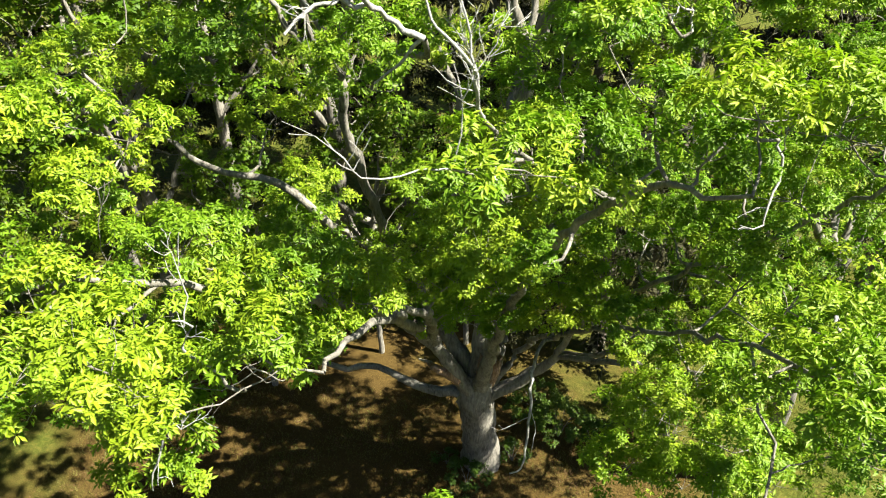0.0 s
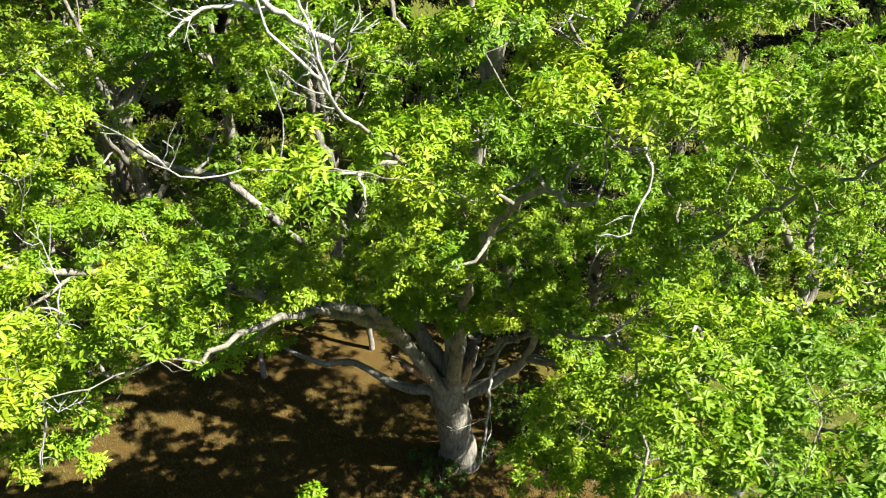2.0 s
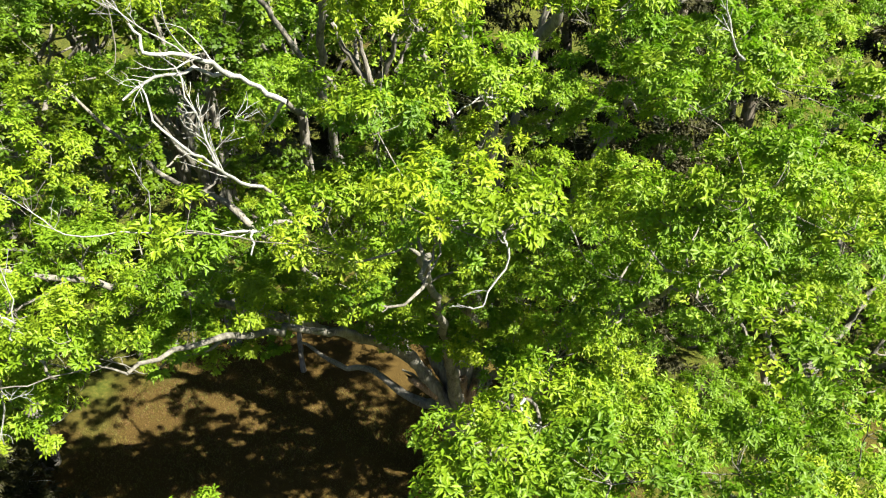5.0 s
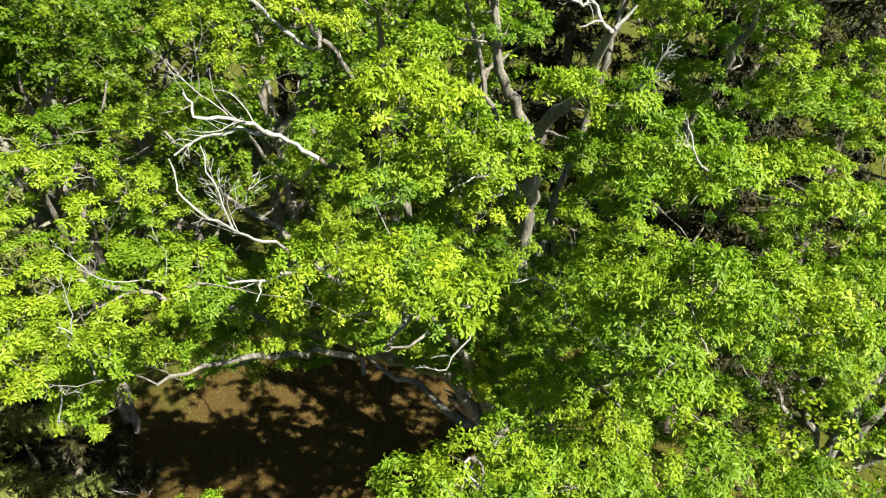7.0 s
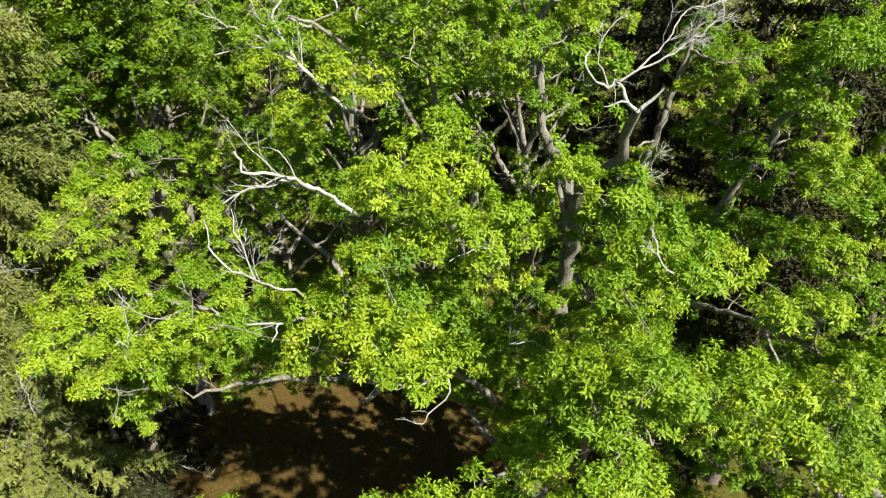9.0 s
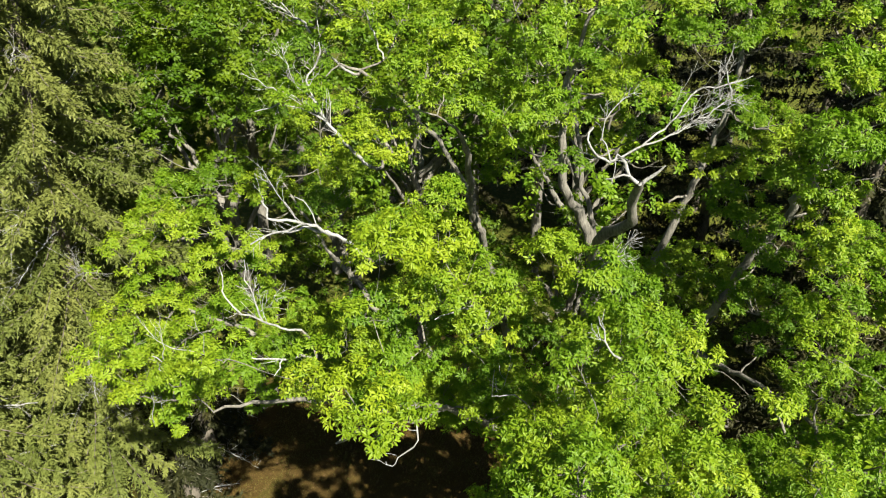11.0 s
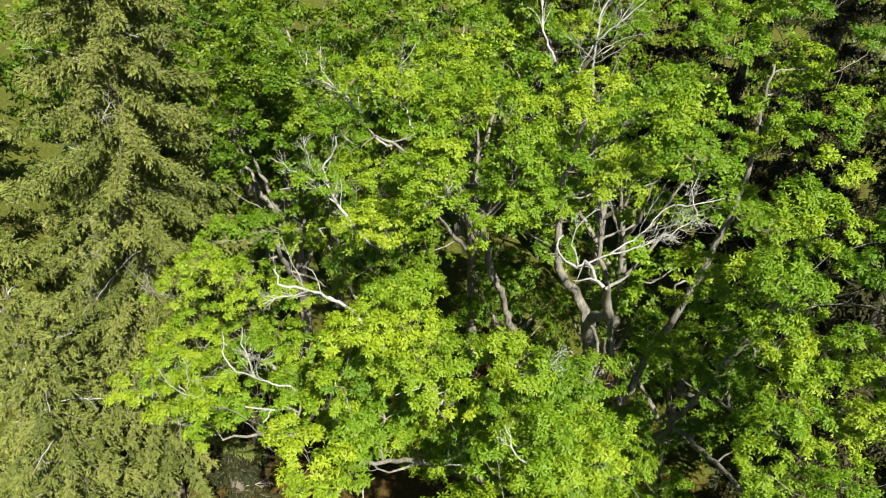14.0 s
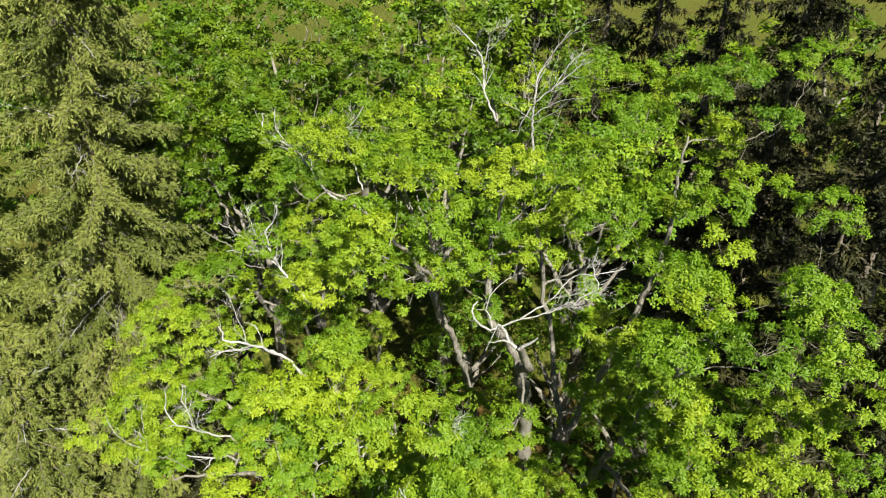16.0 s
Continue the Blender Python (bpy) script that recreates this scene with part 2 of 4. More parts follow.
def clump(rng, centre, r, shape, faces, size=(0.15, 0.23), flat=0.62, sub_r=0.46, fill=1.0, per_tuft=7, tufts=12):
    """A leafy clump: small domes on an uneven ellipsoid, each of them tufts of radiating leaves.
    Returns the leaves and the centres of the small domes, for the twigs."""
    n = max(5, int(fill * 9.5 * r * r / (sub_r / 0.46) ** 2))
    d = dome(rng, n, -0.2)
    reach = rng.uniform(0.58, 1.06, n)
    mid = np.array(centre) + d * np.array([r, r, r * flat]) * reach[:, None]
    mid[:, 2] -= 0.10 * r * (np.linalg.norm(mid[:, :2] - np.array(centre)[:2], axis=1) / r) ** 2
    rs = sub_r * rng.uniform(0.7, 1.25, n)
    k = np.repeat(np.arange(n), tufts)
    td = dome(rng, len(k), -0.25)
    td = unit(td + 0.55 * d[k])
    tp = mid[k] + td * np.array([1, 1, 0.7]) * (rs[k] * rng.uniform(0.45, 1.0, len(k)))[:, None]
    axis = unit(td + np.array([0, 0, 0.55]) + rng.normal(0, 0.20, td.shape))
    q = np.repeat(np.arange(len(k)), per_tuft)
    ax = axis[q]
    ref = unit(np.cross(ax, np.array([0.2, 0.9, 0.1]) + rng.normal(0, 0.01, ax.shape)))
    ref2 = np.cross(ax, ref)
    ang = np.tile(np.arange(per_tuft) * 2 * np.pi / per_tuft, len(k)) + rng.uniform(0, 6.28, len(k))[q] + rng.normal(0, 0.35, len(q))
    radial = np.cos(ang)[:, None] * ref + np.sin(ang)[:, None] * ref2
    tip = np.radians(rng.uniform(48, 100, len(q)))[:, None]
    way = np.cos(tip) * ax + np.sin(tip) * radial
    way[:, 2] -= rng.uniform(0.0, 0.4, len(q))
    length = rng.uniform(size[0], size[1], len(q))
    base = tp[q] + 0.15 * length[:, None] * way - ax * rng.uniform(0, 0.12, len(q))[:, None]
    up = ax + rng.normal(0, 0.20, ax.shape)
    return leaves(base, way, up, length, shape, faces), mid


def bare_branch(rng, points, radius, bushy=1.0, depth=2, crook=0.09):
    """A leafless branch along its bends, with crooked side branches and twigs."""
    pieces = []

    def sprout(line, r, level, length):
        n = len(line)
        kids = rng.poisson((1.0 + 2.4 * length) * bushy)
        for _ in range(min(kids, 10)):
            at = rng.uniform(0.3, 0.98)
            i = min(int(at * (n - 1)), n - 2)
            d = unit(line[i + 1] - line[i])
            side = unit(np.cross(d, rng.normal(0, 1, 3)))
            way = unit(d * rng.uniform(0.5, 1.0) + side * rng.uniform(0.5, 0.9) + np.array([0, 0, 0.25]))
            reach = max(0.25, length * rng.uniform(0.18, 0.42) * (1.2 - 0.5 * at))
            grow(line[i], line[i] + way * reach, max(r * (1 - 0.7 * at) * 0.5, 0.006), level - 1)

    def grow(p0, p1, r, level):
        length = float(np.linalg.norm(p1 - p0))
        n = max(4, int(length / 0.16))
        u = np.linspace(0, 1, n)
        line = p0 + (p1 - p0) * u[:, None]
        bend = rng.normal(0, 1, 3)
        line = line + bend * (np.sin(np.pi * u) * length * crook)[:, None] + rng.normal(0, crook * 0.3 * length / np.sqrt(n), line.shape) * (u > 0)[:, None]
        pieces.append(tube(line, np.maximum(r * (1 - 0.7 * u), 0.004), 4))
        if level > 0:
            sprout(line, r, level, length)

    line, rad = smooth_line(points, np.linspace(radius, radius * 0.42, len(points)), 0.17, rng, 0.022)
    pieces.append(tube(line, rad, 7, rng, 0.08))
    sprout(line, radius, depth, float(np.sum(np.linalg.norm(np.diff(line, axis=0), axis=1))))
    return joined(pieces)


# ---- ground ----
def ground_height(x, y):
    return 0.25 * np.sin(x * 0.11 + 0.6) * np.cos(y * 0.09) - 1.35


def build_ground():
    near = np.arange(-60, 60.1, 1.5)
    xs = np.concatenate([[-2500, -900, -300, -120], near, [120, 300, 900, 2500]])
    ys = np.concatenate([[-2500, -900, -300, -120], near + 20, [140, 300, 900, 2500]])
    gx, gy = np.meshgrid(xs, ys, indexing="ij")
    rng = np.random.default_rng(3)
    gz = ground_height(gx, gy) + rng.normal(0, 0.03, gx.shape)
    v = np.stack([gx, gy, gz], axis=-1).reshape(-1, 3)
    n, m = gx.shape
    i = np.arange(n - 1)[:, None] * m + np.arange(m - 1)[None, :]
    f = np.stack([i, i + m, i + m + 1, i + 1], axis=-1).reshape(-1, 4)
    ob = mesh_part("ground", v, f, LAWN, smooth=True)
    tagged(ob, "thin sunlit lawn and brown litter, darkened for shade under the trees", "ground", kind="structure")


build_ground()


# ---- the broad oak ----
def broadleaf_tree(name, where, label, trunk, limbs, clumps, dead, leaf, bark, shape, faces, seed, group="", size=(0.15, 0.23), fill=1.0,
                   flat=0.62, sub_r=0.46, per_tuft=7, tufts=12, tight=1.0, young=()):
    """A tree from its trunk line, its limbs, its leafy clumps (x, y, z, radius) and its dead branches (base, tip,
    radius).
    young: places (x, y, z, reach) where the clumps take the brighter yellow leaf."""
    rng = np.random.default_rng(seed)
    tree = empty(name, where, label, "tree", group)
    line, rad = smooth_line(*trunk, step=0.3, rng=rng, wobble=0.02)
    v, f = tube(line, rad, 16, rng, 0.05)
    mesh_part("trunk", v, f, bark, tree, smooth=True)
    lines, obs = [], []
    for points, radii in limbs:
        line, rad = smooth_line(points, radii, 0.4, rng, 0.05)
        v, f = tube(line, rad, 9, rng, 0.06)
        obs.append(mesh_part("limb", v, f, bark, tree, smooth=True))
        lines.append((line, rad))
    nodes = np.concatenate([line[len(line) // 4:] for line, _ in lines])
    thick = np.concatenate([rad[len(rad) // 4:] for _, rad in lines])
    owner = np.concatenate([np.full(len(line) - len(line) // 4, k) for k, (line, _) in enumerate(lines)])
    todo = [np.array(c, float) for c in clumps]
    todo.sort(key=lambda c: float(np.min(np.linalg.norm(nodes - c[:3], axis=1))))
    for c in todo:
        (v, f), mids = clump(rng, c[:3], min(c[3], 1.0 + 0.45 * (c[3] - 1.0)) * tight, shape, faces, size, flat, sub_r, fill, per_tuft, tufts)
        hub = c[:3] - np.array([0, 0, 0.3 * c[3]])
        cost = np.linalg.norm(nodes - hub, axis=1) + 1.2 * np.maximum(nodes[:, 2] - hub[2], 0)
        i = int(np.argmin(cost))
        k, start = int(owner[i]), nodes[i]
        yellower = any(np.linalg.norm(c[:3] - np.array(p[:3])) < p[3] for p in young)
        tagged(mesh_part("foliage", v, f, YELLOW_OAK_LEAF if yellower else leaf, obs[k]), kind="stuff")
        span = float(np.linalg.norm(hub - start))
        r0 = min(0.75 * thick[i], 0.022 + 0.016 * span)
        mid = 0.5 * (start + hub) + rng.normal(0, 0.13, 3) * span - np.array([0, 0, 0.08]) * span
        bl, br = smooth_line([start, mid, hub], [r0, r0 * 0.75, max(r0 * 0.5, 0.012)], 0.25, rng, 0.025)
        nodes = np.concatenate([nodes, bl[len(bl) // 3:]])
        thick = np.concatenate([thick, br[len(br) // 3:]])
        owner = np.concatenate([owner, np.full(len(bl) - len(bl) // 3, k)])
        pieces = [tube(bl, br, 6, rng, 0.05)]
        for m in mids[::4]:
            s = bl[rng.integers(len(bl) * 4 // 5, len(bl))]
            bend = 0.5 * (s + m) + rng.normal(0, 0.08, 3) + np.array([0, 0, -0.08])
            tl, tr = smooth_line([s, bend, m], [r0 * 0.25 + 0.006, r0 * 0.15 + 0.005, 0.004], 0.4)
            pieces.append(tube(tl, tr, 4))
        v, f = joined(pieces)
        mesh_part("branch", v, f, bark, obs[k], smooth=True)
    for points, radius, bushy in dead:
        root = np.array(points[0], float)
        gap = np.linalg.norm(nodes - root, axis=1) + 0.8 * np.maximum(nodes[:, 2] - root[2], 0)
        i = int(np.argmin(gap))
        if gap[i] > 0.25:
            way = unit(root - np.array(points[1], float))
            bend = 0.5 * (root + nodes[i]) + 0.25 * gap[i] * way - np.array([0, 0, 0.05 * gap[i]])
            bl, br = smooth_line([nodes[i], bend, root], [radius * 0.75, radius * 0.7, radius * 0.62], 0.25, rng, 0.03)
            v, f = tube(bl, br, 7, rng, 0.05)
            mesh_part("branch", v, f, bark, tree, smooth=True)
        line, rad = smooth_line(points, np.linspace(radius, radius * 0.42, len(points)), 0.3)
        nodes, thick, owner = np.concatenate([nodes, line]), np.concatenate([thick, rad]), np.concatenate([owner, np.zeros(len(line), int)])
        v, f = bare_branch(rng, points, radius * 0.62, bushy * 1.7)
        mesh_part("dead_branch", v, f, DEAD_WOOD, tree, "bleached bare dead branch", smooth=True)
    return tree


OAK_TRUNK = ([(1.68, 20.7, -1.9), (1.65, 20.6, -1.1), (1.5, 20.2, 0.9), (1.3, 19.8, 3.2), (1.35, 19.8, 4.6)], [1.05, 0.84, 0.68, 0.68, 0.52])
OAK_LIMBS, OAK_DEAD = [], []


def limb(points, radii):
    OAK_LIMBS.append((points, radii))


def dead(points, radius, bushy):
    OAK_DEAD.append((points, radius, bushy))


# leader, its live fork and its dead fork
limb([(1.35, 19.8, 4.2), (1.6, 19.9, 8), (1.95, 19.7, 12.5), (2.35, 19.0, 16.6)], [0.46, 0.36, 0.29, 0.24])
limb([(2.35, 19.0, 16.5), (1.8, 18.8, 18.4), (1.55, 18.1, 19.5), (1.35, 18.0, 21.0), (1.1, 18.15, 22.8), (1.9, 18.2, 26.0)], [0.22, 0.17, 0.14, 0.12, 0.09, 0.03])
limb([(2.35, 18.9, 16.5), (2.7, 18.4, 18.1), (3.1, 17.9, 18.9), (3.95, 17.5, 19.6), (4.3, 16.8, 20.8), (4.65, 16.15, 21.8)], [0.23, 0.19, 0.17, 0.15, 0.13, 0.10])
# towards the front and the sides
limb([(1.15, 19.7, 3.7), (0.25, 19.3, 5.4), (-0.35, 18.6, 7.2), (-1.3, 14.8, 11.2), (-3.6, 11.0, 15.0), (-5.6, 8.6, 17.0)], [0.4, 0.259, 0.216, 0.132, 0.094, 0.044])
limb([(0.2, 19.5, 5.5), (-1.2, 18.1, 8.3), (-1.8, 17.3, 9.8), (-2.7, 14.2, 14.6), (-3.6, 14.0, 15.7), (-5.4, 14.2, 16.1), (-7.6, 14.0, 18.5)], [0.187, 0.173, 0.121, 0.105, 0.088, 0.066, 0.033])
limb([(1.2, 20.0, 4.2), (-1.6, 20.4, 9.5), (-2.9, 20.0, 14.4), (-2.8, 19.0, 16.6), (-2.4, 18.2, 18.6), (-1.8, 17.2, 20.2), (-1.2, 16.0, 21.6)], [0.36, 0.165, 0.143, 0.127, 0.11, 0.094, 0.044])
limb([(-2.8, 19.3, 16.0), (-4.0, 18.4, 19.5), (-5.4, 16.8, 21.8), (-6.2, 16.0, 22.4)], [0.099, 0.083, 0.061, 0.039])
limb([(1.4, 19.4, 4.2), (1.7, 16.4, 9.5), (2.2, 12.6, 14.8), (2.9, 9.4, 18.0), (3.5, 7.0, 19.3)], [0.30, 0.15, 0.09, 0.055, 0.025])
limb([(-0.3, 18.4, 7.4), (-0.4, 12.8, 13.0), (-1.2, 9.2, 15.6), (-1.6, 7.0, 16.6)], [0.144, 0.094, 0.066, 0.03])
limb([(1.75, 19.7, 3.4), (3.4, 19.4, 4.9), (4.0, 18.7, 6.4), (4.6, 16.6, 10.0), (6.6, 11.8, 15.8), (8.0, 8.8, 19.3)], [0.30, 0.22, 0.14, 0.075, 0.05, 0.025])
limb([(1.7, 19.9, 3.8), (2.4, 19.5, 5.2), (3.0, 19.0, 6.7), (4.0, 13.4, 12.0), (4.6, 8.0, 16.2), (4.6, 5.6, 17.4)], [0.22, 0.13, 0.10, 0.05, 0.035, 0.025])
limb([(1.7, 20.0, 4.4), (4.2, 20.9, 11), (6.5, 20.8, 18.0), (7.2, 20.9, 20.0), (8.2, 19.2, 23.5)], [0.36, 0.165, 0.132, 0.11, 0.039])
limb([(1.5, 20.3, 4.6), (2.0, 22.6, 12), (3.5, 24.2, 20), (3.5, 24.6, 26.0)], [0.36, 0.16, 0.11, 0.039])
limb([(1.9, 22.2, 11.0), (-0.6, 23.0, 17.0), (-2.2, 23.3, 22.0)], [0.121, 0.094, 0.055])
limb([(5.2, 20.9, 13.5), (9.0, 19.0, 15.0), (10.6, 17.2, 15.4), (11.2, 15.0, 15.6)], [0.099, 0.072, 0.05, 0.03])
limb([(0.75, 19.8, 3.4), (-1.3, 20.2, 3.6), (-2.5, 20.8, 3.9), (-4.2, 21.0, 3.7), (-6.2, 21.6, 4.1)], [0.22, 0.17, 0.13, 0.12, 0.05])
limb([(0.3, 19.3, 5.0), (-0.2, 19.5, 5.1), (-0.9, 19.6, 5.4)], [0.101, 0.086, 0.036])
# these three only carry clumps that are added for shade
limb([(4.6, 8.0, 16.2), (4.5, 6.0, 15.0), (3.5, 4.2, 14.2), (1.2, 3.2, 13.6)], [0.02, 0.02, 0.02, 0.02])
limb([(4.0, 18.7, 6.4), (7.0, 16.5, 8.5), (10.0, 14.5, 10.5), (12.0, 13.4, 11.5)], [0.11, 0.06, 0.04, 0.025])
limb([(4.0, 18.7, 6.4), (8.0, 13.0, 10.5), (11.0, 8.0, 13.5), (12.5, 6.0, 14.5)], [0.11, 0.06, 0.04, 0.025])

# leafy clumps: place and radius, with some hidden ones added for shade
FRONT_RIGHT_CLUMPS = [
    (2.9, 9.1, 19.7, 0.68), (3.4, 8.2, 19.4, 0.81), (3.6, 7.5, 20.3, 1), (3.6, 9.5, 11.7, 1.02), (3.8, 6.7, 16.8, 0.63), (4.2, 9.1, 13.3, 0.95),
    (4.4, 5.1, 17.6, 0.71), (4.5, 7.4, 20.3, 0.93), (4.7, 5.5, 17.7, 0.9), (4.7, 9, 11.9, 1), (4.8, 8, 12.7, 0.95), (5.2, 6.9, 17.4, 1),
    (5.3, 8.4, 17, 0.57), (5.4, 8.9, 13.1, 1.09),
]
LEFT_BACK_CLUMPS = [
    (-8.7, 12.3, 18.8, 0.96), (-7, 9.2, 19.2, 1.24), (-7, 9.7, 14.6, 0.95), (-6.7, 12.4, 16.4, 0.95), (-6.6, 11, 14.9, 0.95), (-6.4, 11, 16.7, 0.95),
    (-6, 9.7, 13.6, 0.95), (-5.8, 10.1, 19.1, 1), (-5.8, 11, 13.5, 0.95), (-5.7, 9.9, 16.7, 1), (-5.6, 12.2, 13.5, 0.95), (-5.5, 9.9, 18.1, 1),
    (-5.9, 12.7, 19.2, 0.56), (-5.3, 10.8, 16.3, 0.95), (-5.3, 13.4, 13.8, 0.95), (-5, 10.3, 18.7, 0.81), (-5, 11.4, 15.6, 0.95), (-4.6, 12.5, 12.6, 0.95),
    (-4.5, 11.5, 16, 0.86), (-4.3, 9.5, 17, 1.03), (-4.2, 12.6, 14.7, 0.95), (-4.1, 13.1, 19.3, 0.71), (-4.1, 13.4, 13.2, 0.95), (-4, 10.2, 15.2, 0.95),
]
LEFT_BACK_LOW_CLUMPS = [
    (-3.6, 11.2, 14, 0.95), (-3.5, 11.2, 15.3, 0.95), (-3.3, 10.3, 15.9, 0.95), (-3.3, 12.1, 12.7, 0.95), (-3.3, 13, 15, 0.95), (-3.2, 13.2, 21, 1.21),
    (-3, 11.8, 23.4, 1.04), (-3.7, 14.3, 10.8, 0.95), (-1.8, 14, 19.4, 0.65), (-2.5, 13.2, 13.9, 0.95), (-2.7, 13.2, 12.8, 0.95), (-2.2, 9.8, 16.3, 1.03),
    (-2.2, 11.3, 14.9, 0.95), (-2.5, 9.4, 15.3, 0.81), (-2.9, 10.4, 14.3, 0.95), (-1.7, 13.7, 18.6, 1.25), (-1.5, 12.4, 13.6, 0.95),
]
MIDDLE_LEFT_CLUMPS = [
    (-9.8, 15.2, 19.9, 0.9), (-8.4, 16, 18.2, 0.8), (-7.6, 16.3, 17.2, 0.9), (-9.2, 15.6, 21.2, 0.8),
    (-6.8, 15, 22.9, 1.42), (-6.7, 15.3, 20.9, 1.54), (-6.6, 16.6, 24.6, 1.32), (-6.2, 15.7, 18.6, 0.86), (-5.8, 15.3, 24.7, 1.27), (-5, 16.1, 24.5, 1.21),
    (-5.7, 15.6, 17.8, 1), (-4.5, 14.4, 12, 0.95), (-4.1, 15.2, 16.8, 1), (-4.1, 17.2, 13, 0.95), (-3.8, 16.5, 14.5, 0.95), (-3.6, 15, 14.4, 0.95),
    (-2.8, 15.2, 18.1, 1), (-3.5, 16.3, 16.8, 0.8), (-2.7, 16.3, 11.1, 0.95), (-3, 16.2, 14.4, 0.76), (-2, 14.8, 12.4, 0.95),
]
LEFT_CLUMPS = [
    (-7.5, 8.2, 18.3, 1.16), (-7.3, 7.5, 16.5, 0.95), (-6.8, 7, 15.6, 0.95), (-6.8, 8.3, 14.9, 0.95), (-6.8, 8.4, 17.3, 1), (-5.9, 7.1, 16.6, 1),
    (-5.8, 8.2, 17, 1), (-5.5, 8.6, 16.2, 0.95), (-4.8, 6.7, 16.2, 0.95), (-4.5, 7.9, 16.8, 1.02), (-3.8, 6.3, 17, 0.9), (-3.6, 5.4, 18.4, 0.78),
    (-3.4, 6, 16.9, 0.62), (-3.8, 6.6, 16, 0.57), (-3.2, 8.6, 15.4, 0.58), (-2.4, 7.3, 17.4, 1), (-2.4, 6.8, 17.4, 0.62),
]
FRONT_CLUMPS = [
    (-0.8, 12.4, 19.6, 1.27), (-1.3, 10.3, 15.5, 1), (-0.9, 12.8, 22.5, 1.59), (-0.2, 13.8, 24.4, 1.35), (-0.1, 5.5, 14.8, 0.95), (0.1, 7.2, 19.4, 0.67),
    (0.5, 11.5, 15.9, 1.3), (0.3, 13.4, 13.7, 0.95), (0.8, 13, 19.2, 1.27), (1, 12.3, 14.8, 0.95), (1.1, 9.5, 18.8, 1), (1.2, 9.3, 19.1, 0.81),
    (1.6, 10.2, 16.4, 0.57), (1.2, 12.3, 18.4, 1.29), (1.4, 10.1, 17.9, 1),
]
FRONT_MIDDLE_CLUMPS = [
    (1.8, 10.5, 20.1, 0.81), (1.8, 11.6, 22.3, 0.61), (1.3, 12.6, 15, 1.36), (2.2, 9.3, 20.5, 0.71), (2.2, 11.6, 22.4, 0.71), (2.8, 13.7, 15.8, 0.95),
    (2.5, 11.1, 21.6, 1), (2.6, 9.6, 22.3, 1), (1.6, 13.1, 14.5, 0.95), (2.2, 9.6, 22, 0.8), (2.8, 10.9, 20.4, 1),
]
RIGHT_BACK_CLUMPS = [
    (5.6, 12.8, 21.5, 0.57), (5.8, 12.4, 17.9, 0.95), (5.8, 12.6, 11.3, 0.95), (5.9, 10.1, 12.1, 0.95), (6.2, 13.5, 14.4, 0.95), (6.3, 10.6, 13.9, 0.95),
    (6.4, 11.3, 17, 0.71), (6.4, 11.7, 20.7, 1), (6.4, 13, 20.1, 1), (6.5, 11.2, 12, 0.95), (6.2, 13.3, 17.7, 0.93), (6.7, 10.5, 20.9, 0.62),
    (6.2, 11.4, 15.8, 0.94), (6.8, 12.3, 12.9, 0.95), (6.8, 13.9, 16.2, 0.95), (7.1, 11.1, 21.5, 0.9), (7.1, 12.2, 18.1, 0.57), (7.1, 12.8, 10.8, 0.95),
]
RIGHT_BACK_LOW_CLUMPS = [
    (6.6, 13.3, 19.3, 0.57), (7.3, 14, 11.2, 0.95), (7.5, 10.8, 21.2, 0.57), (7.1, 13.8, 20.2, 0.64), (7.7, 13.6, 16, 1.49), (7.8, 9.8, 14.1, 0.95),
    (7.8, 11.4, 13.3, 0.95), (8.1, 11.5, 20.9, 0.57), (9.4, 10.8, 21.1, 0.57), (8.8, 11.3, 19, 1.18), (8.8, 13.2, 17, 0.95), (9.6, 12.4, 20.4, 0.5),
    (9.7, 10.8, 19, 0.94), (10.9, 13.9, 16.4, 1.68),
]
RIGHT_CLUMPS = [
    (5.6, 4.9, 17.3, 1), (5.8, 7.8, 16.9, 0.71), (6.2, 6, 17.6, 1), (6.4, 7.1, 15, 0.95), (6.4, 8.8, 15.8, 1.25), (6.4, 10.2, 18.8, 1),
    (6.7, 9.3, 11.6, 1.46), (7.5, 9.2, 18.2, 0.6), (7.6, 5.8, 17.2, 1), (7.6, 9.4, 19.3, 1), (7.8, 8.7, 20.6, 0.75), (8, 6.5, 17.5, 1.01),
    (8.2, 7.9, 18.9, 0.55), (7.6, 9.1, 20.2, 1),
]
MIDDLE_CLUMPS = [
    (0.1, 16, 14, 0.95), (-0.6, 16.7, 25.4, 1.28), (-0.3, 14.1, 24.8, 1.01), (-0.2, 17.8, 20.9, 0.85), (0.5, 16.2, 13.4, 0.95), (0.8, 17.5, 21.9, 0.91),
    (0.9, 15.6, 26, 0.92), (1, 16.6, 22.8, 1), (1, 16.7, 11.9, 0.95), (1.3, 14.8, 12.9, 0.95), (1.3, 14.8, 23.3, 1.05), (1.4, 17.2, 14.3, 0.95),
    (1.4, 17.8, 25.5, 1.24), (1.6, 15.4, 24.3, 1), (1.8, 15.4, 25.4, 1), (3.3, 15.5, 13.5, 0.96), (4.3, 14.7, 15.8, 0.95), (3.9, 15.7, 11.1, 0.96),
    (4.6, 16.3, 18.4, 0.96), (4.6, 15.4, 16.8, 0.96), (5.5, 14.5, 14.5, 0.95), (5.5, 15.9, 13.3, 0.95), (5.7, 14.3, 16.2, 0.95),
]
MIDDLE_LOW_CLUMPS = [
    (5.7, 16.4, 14.9, 0.95),
]
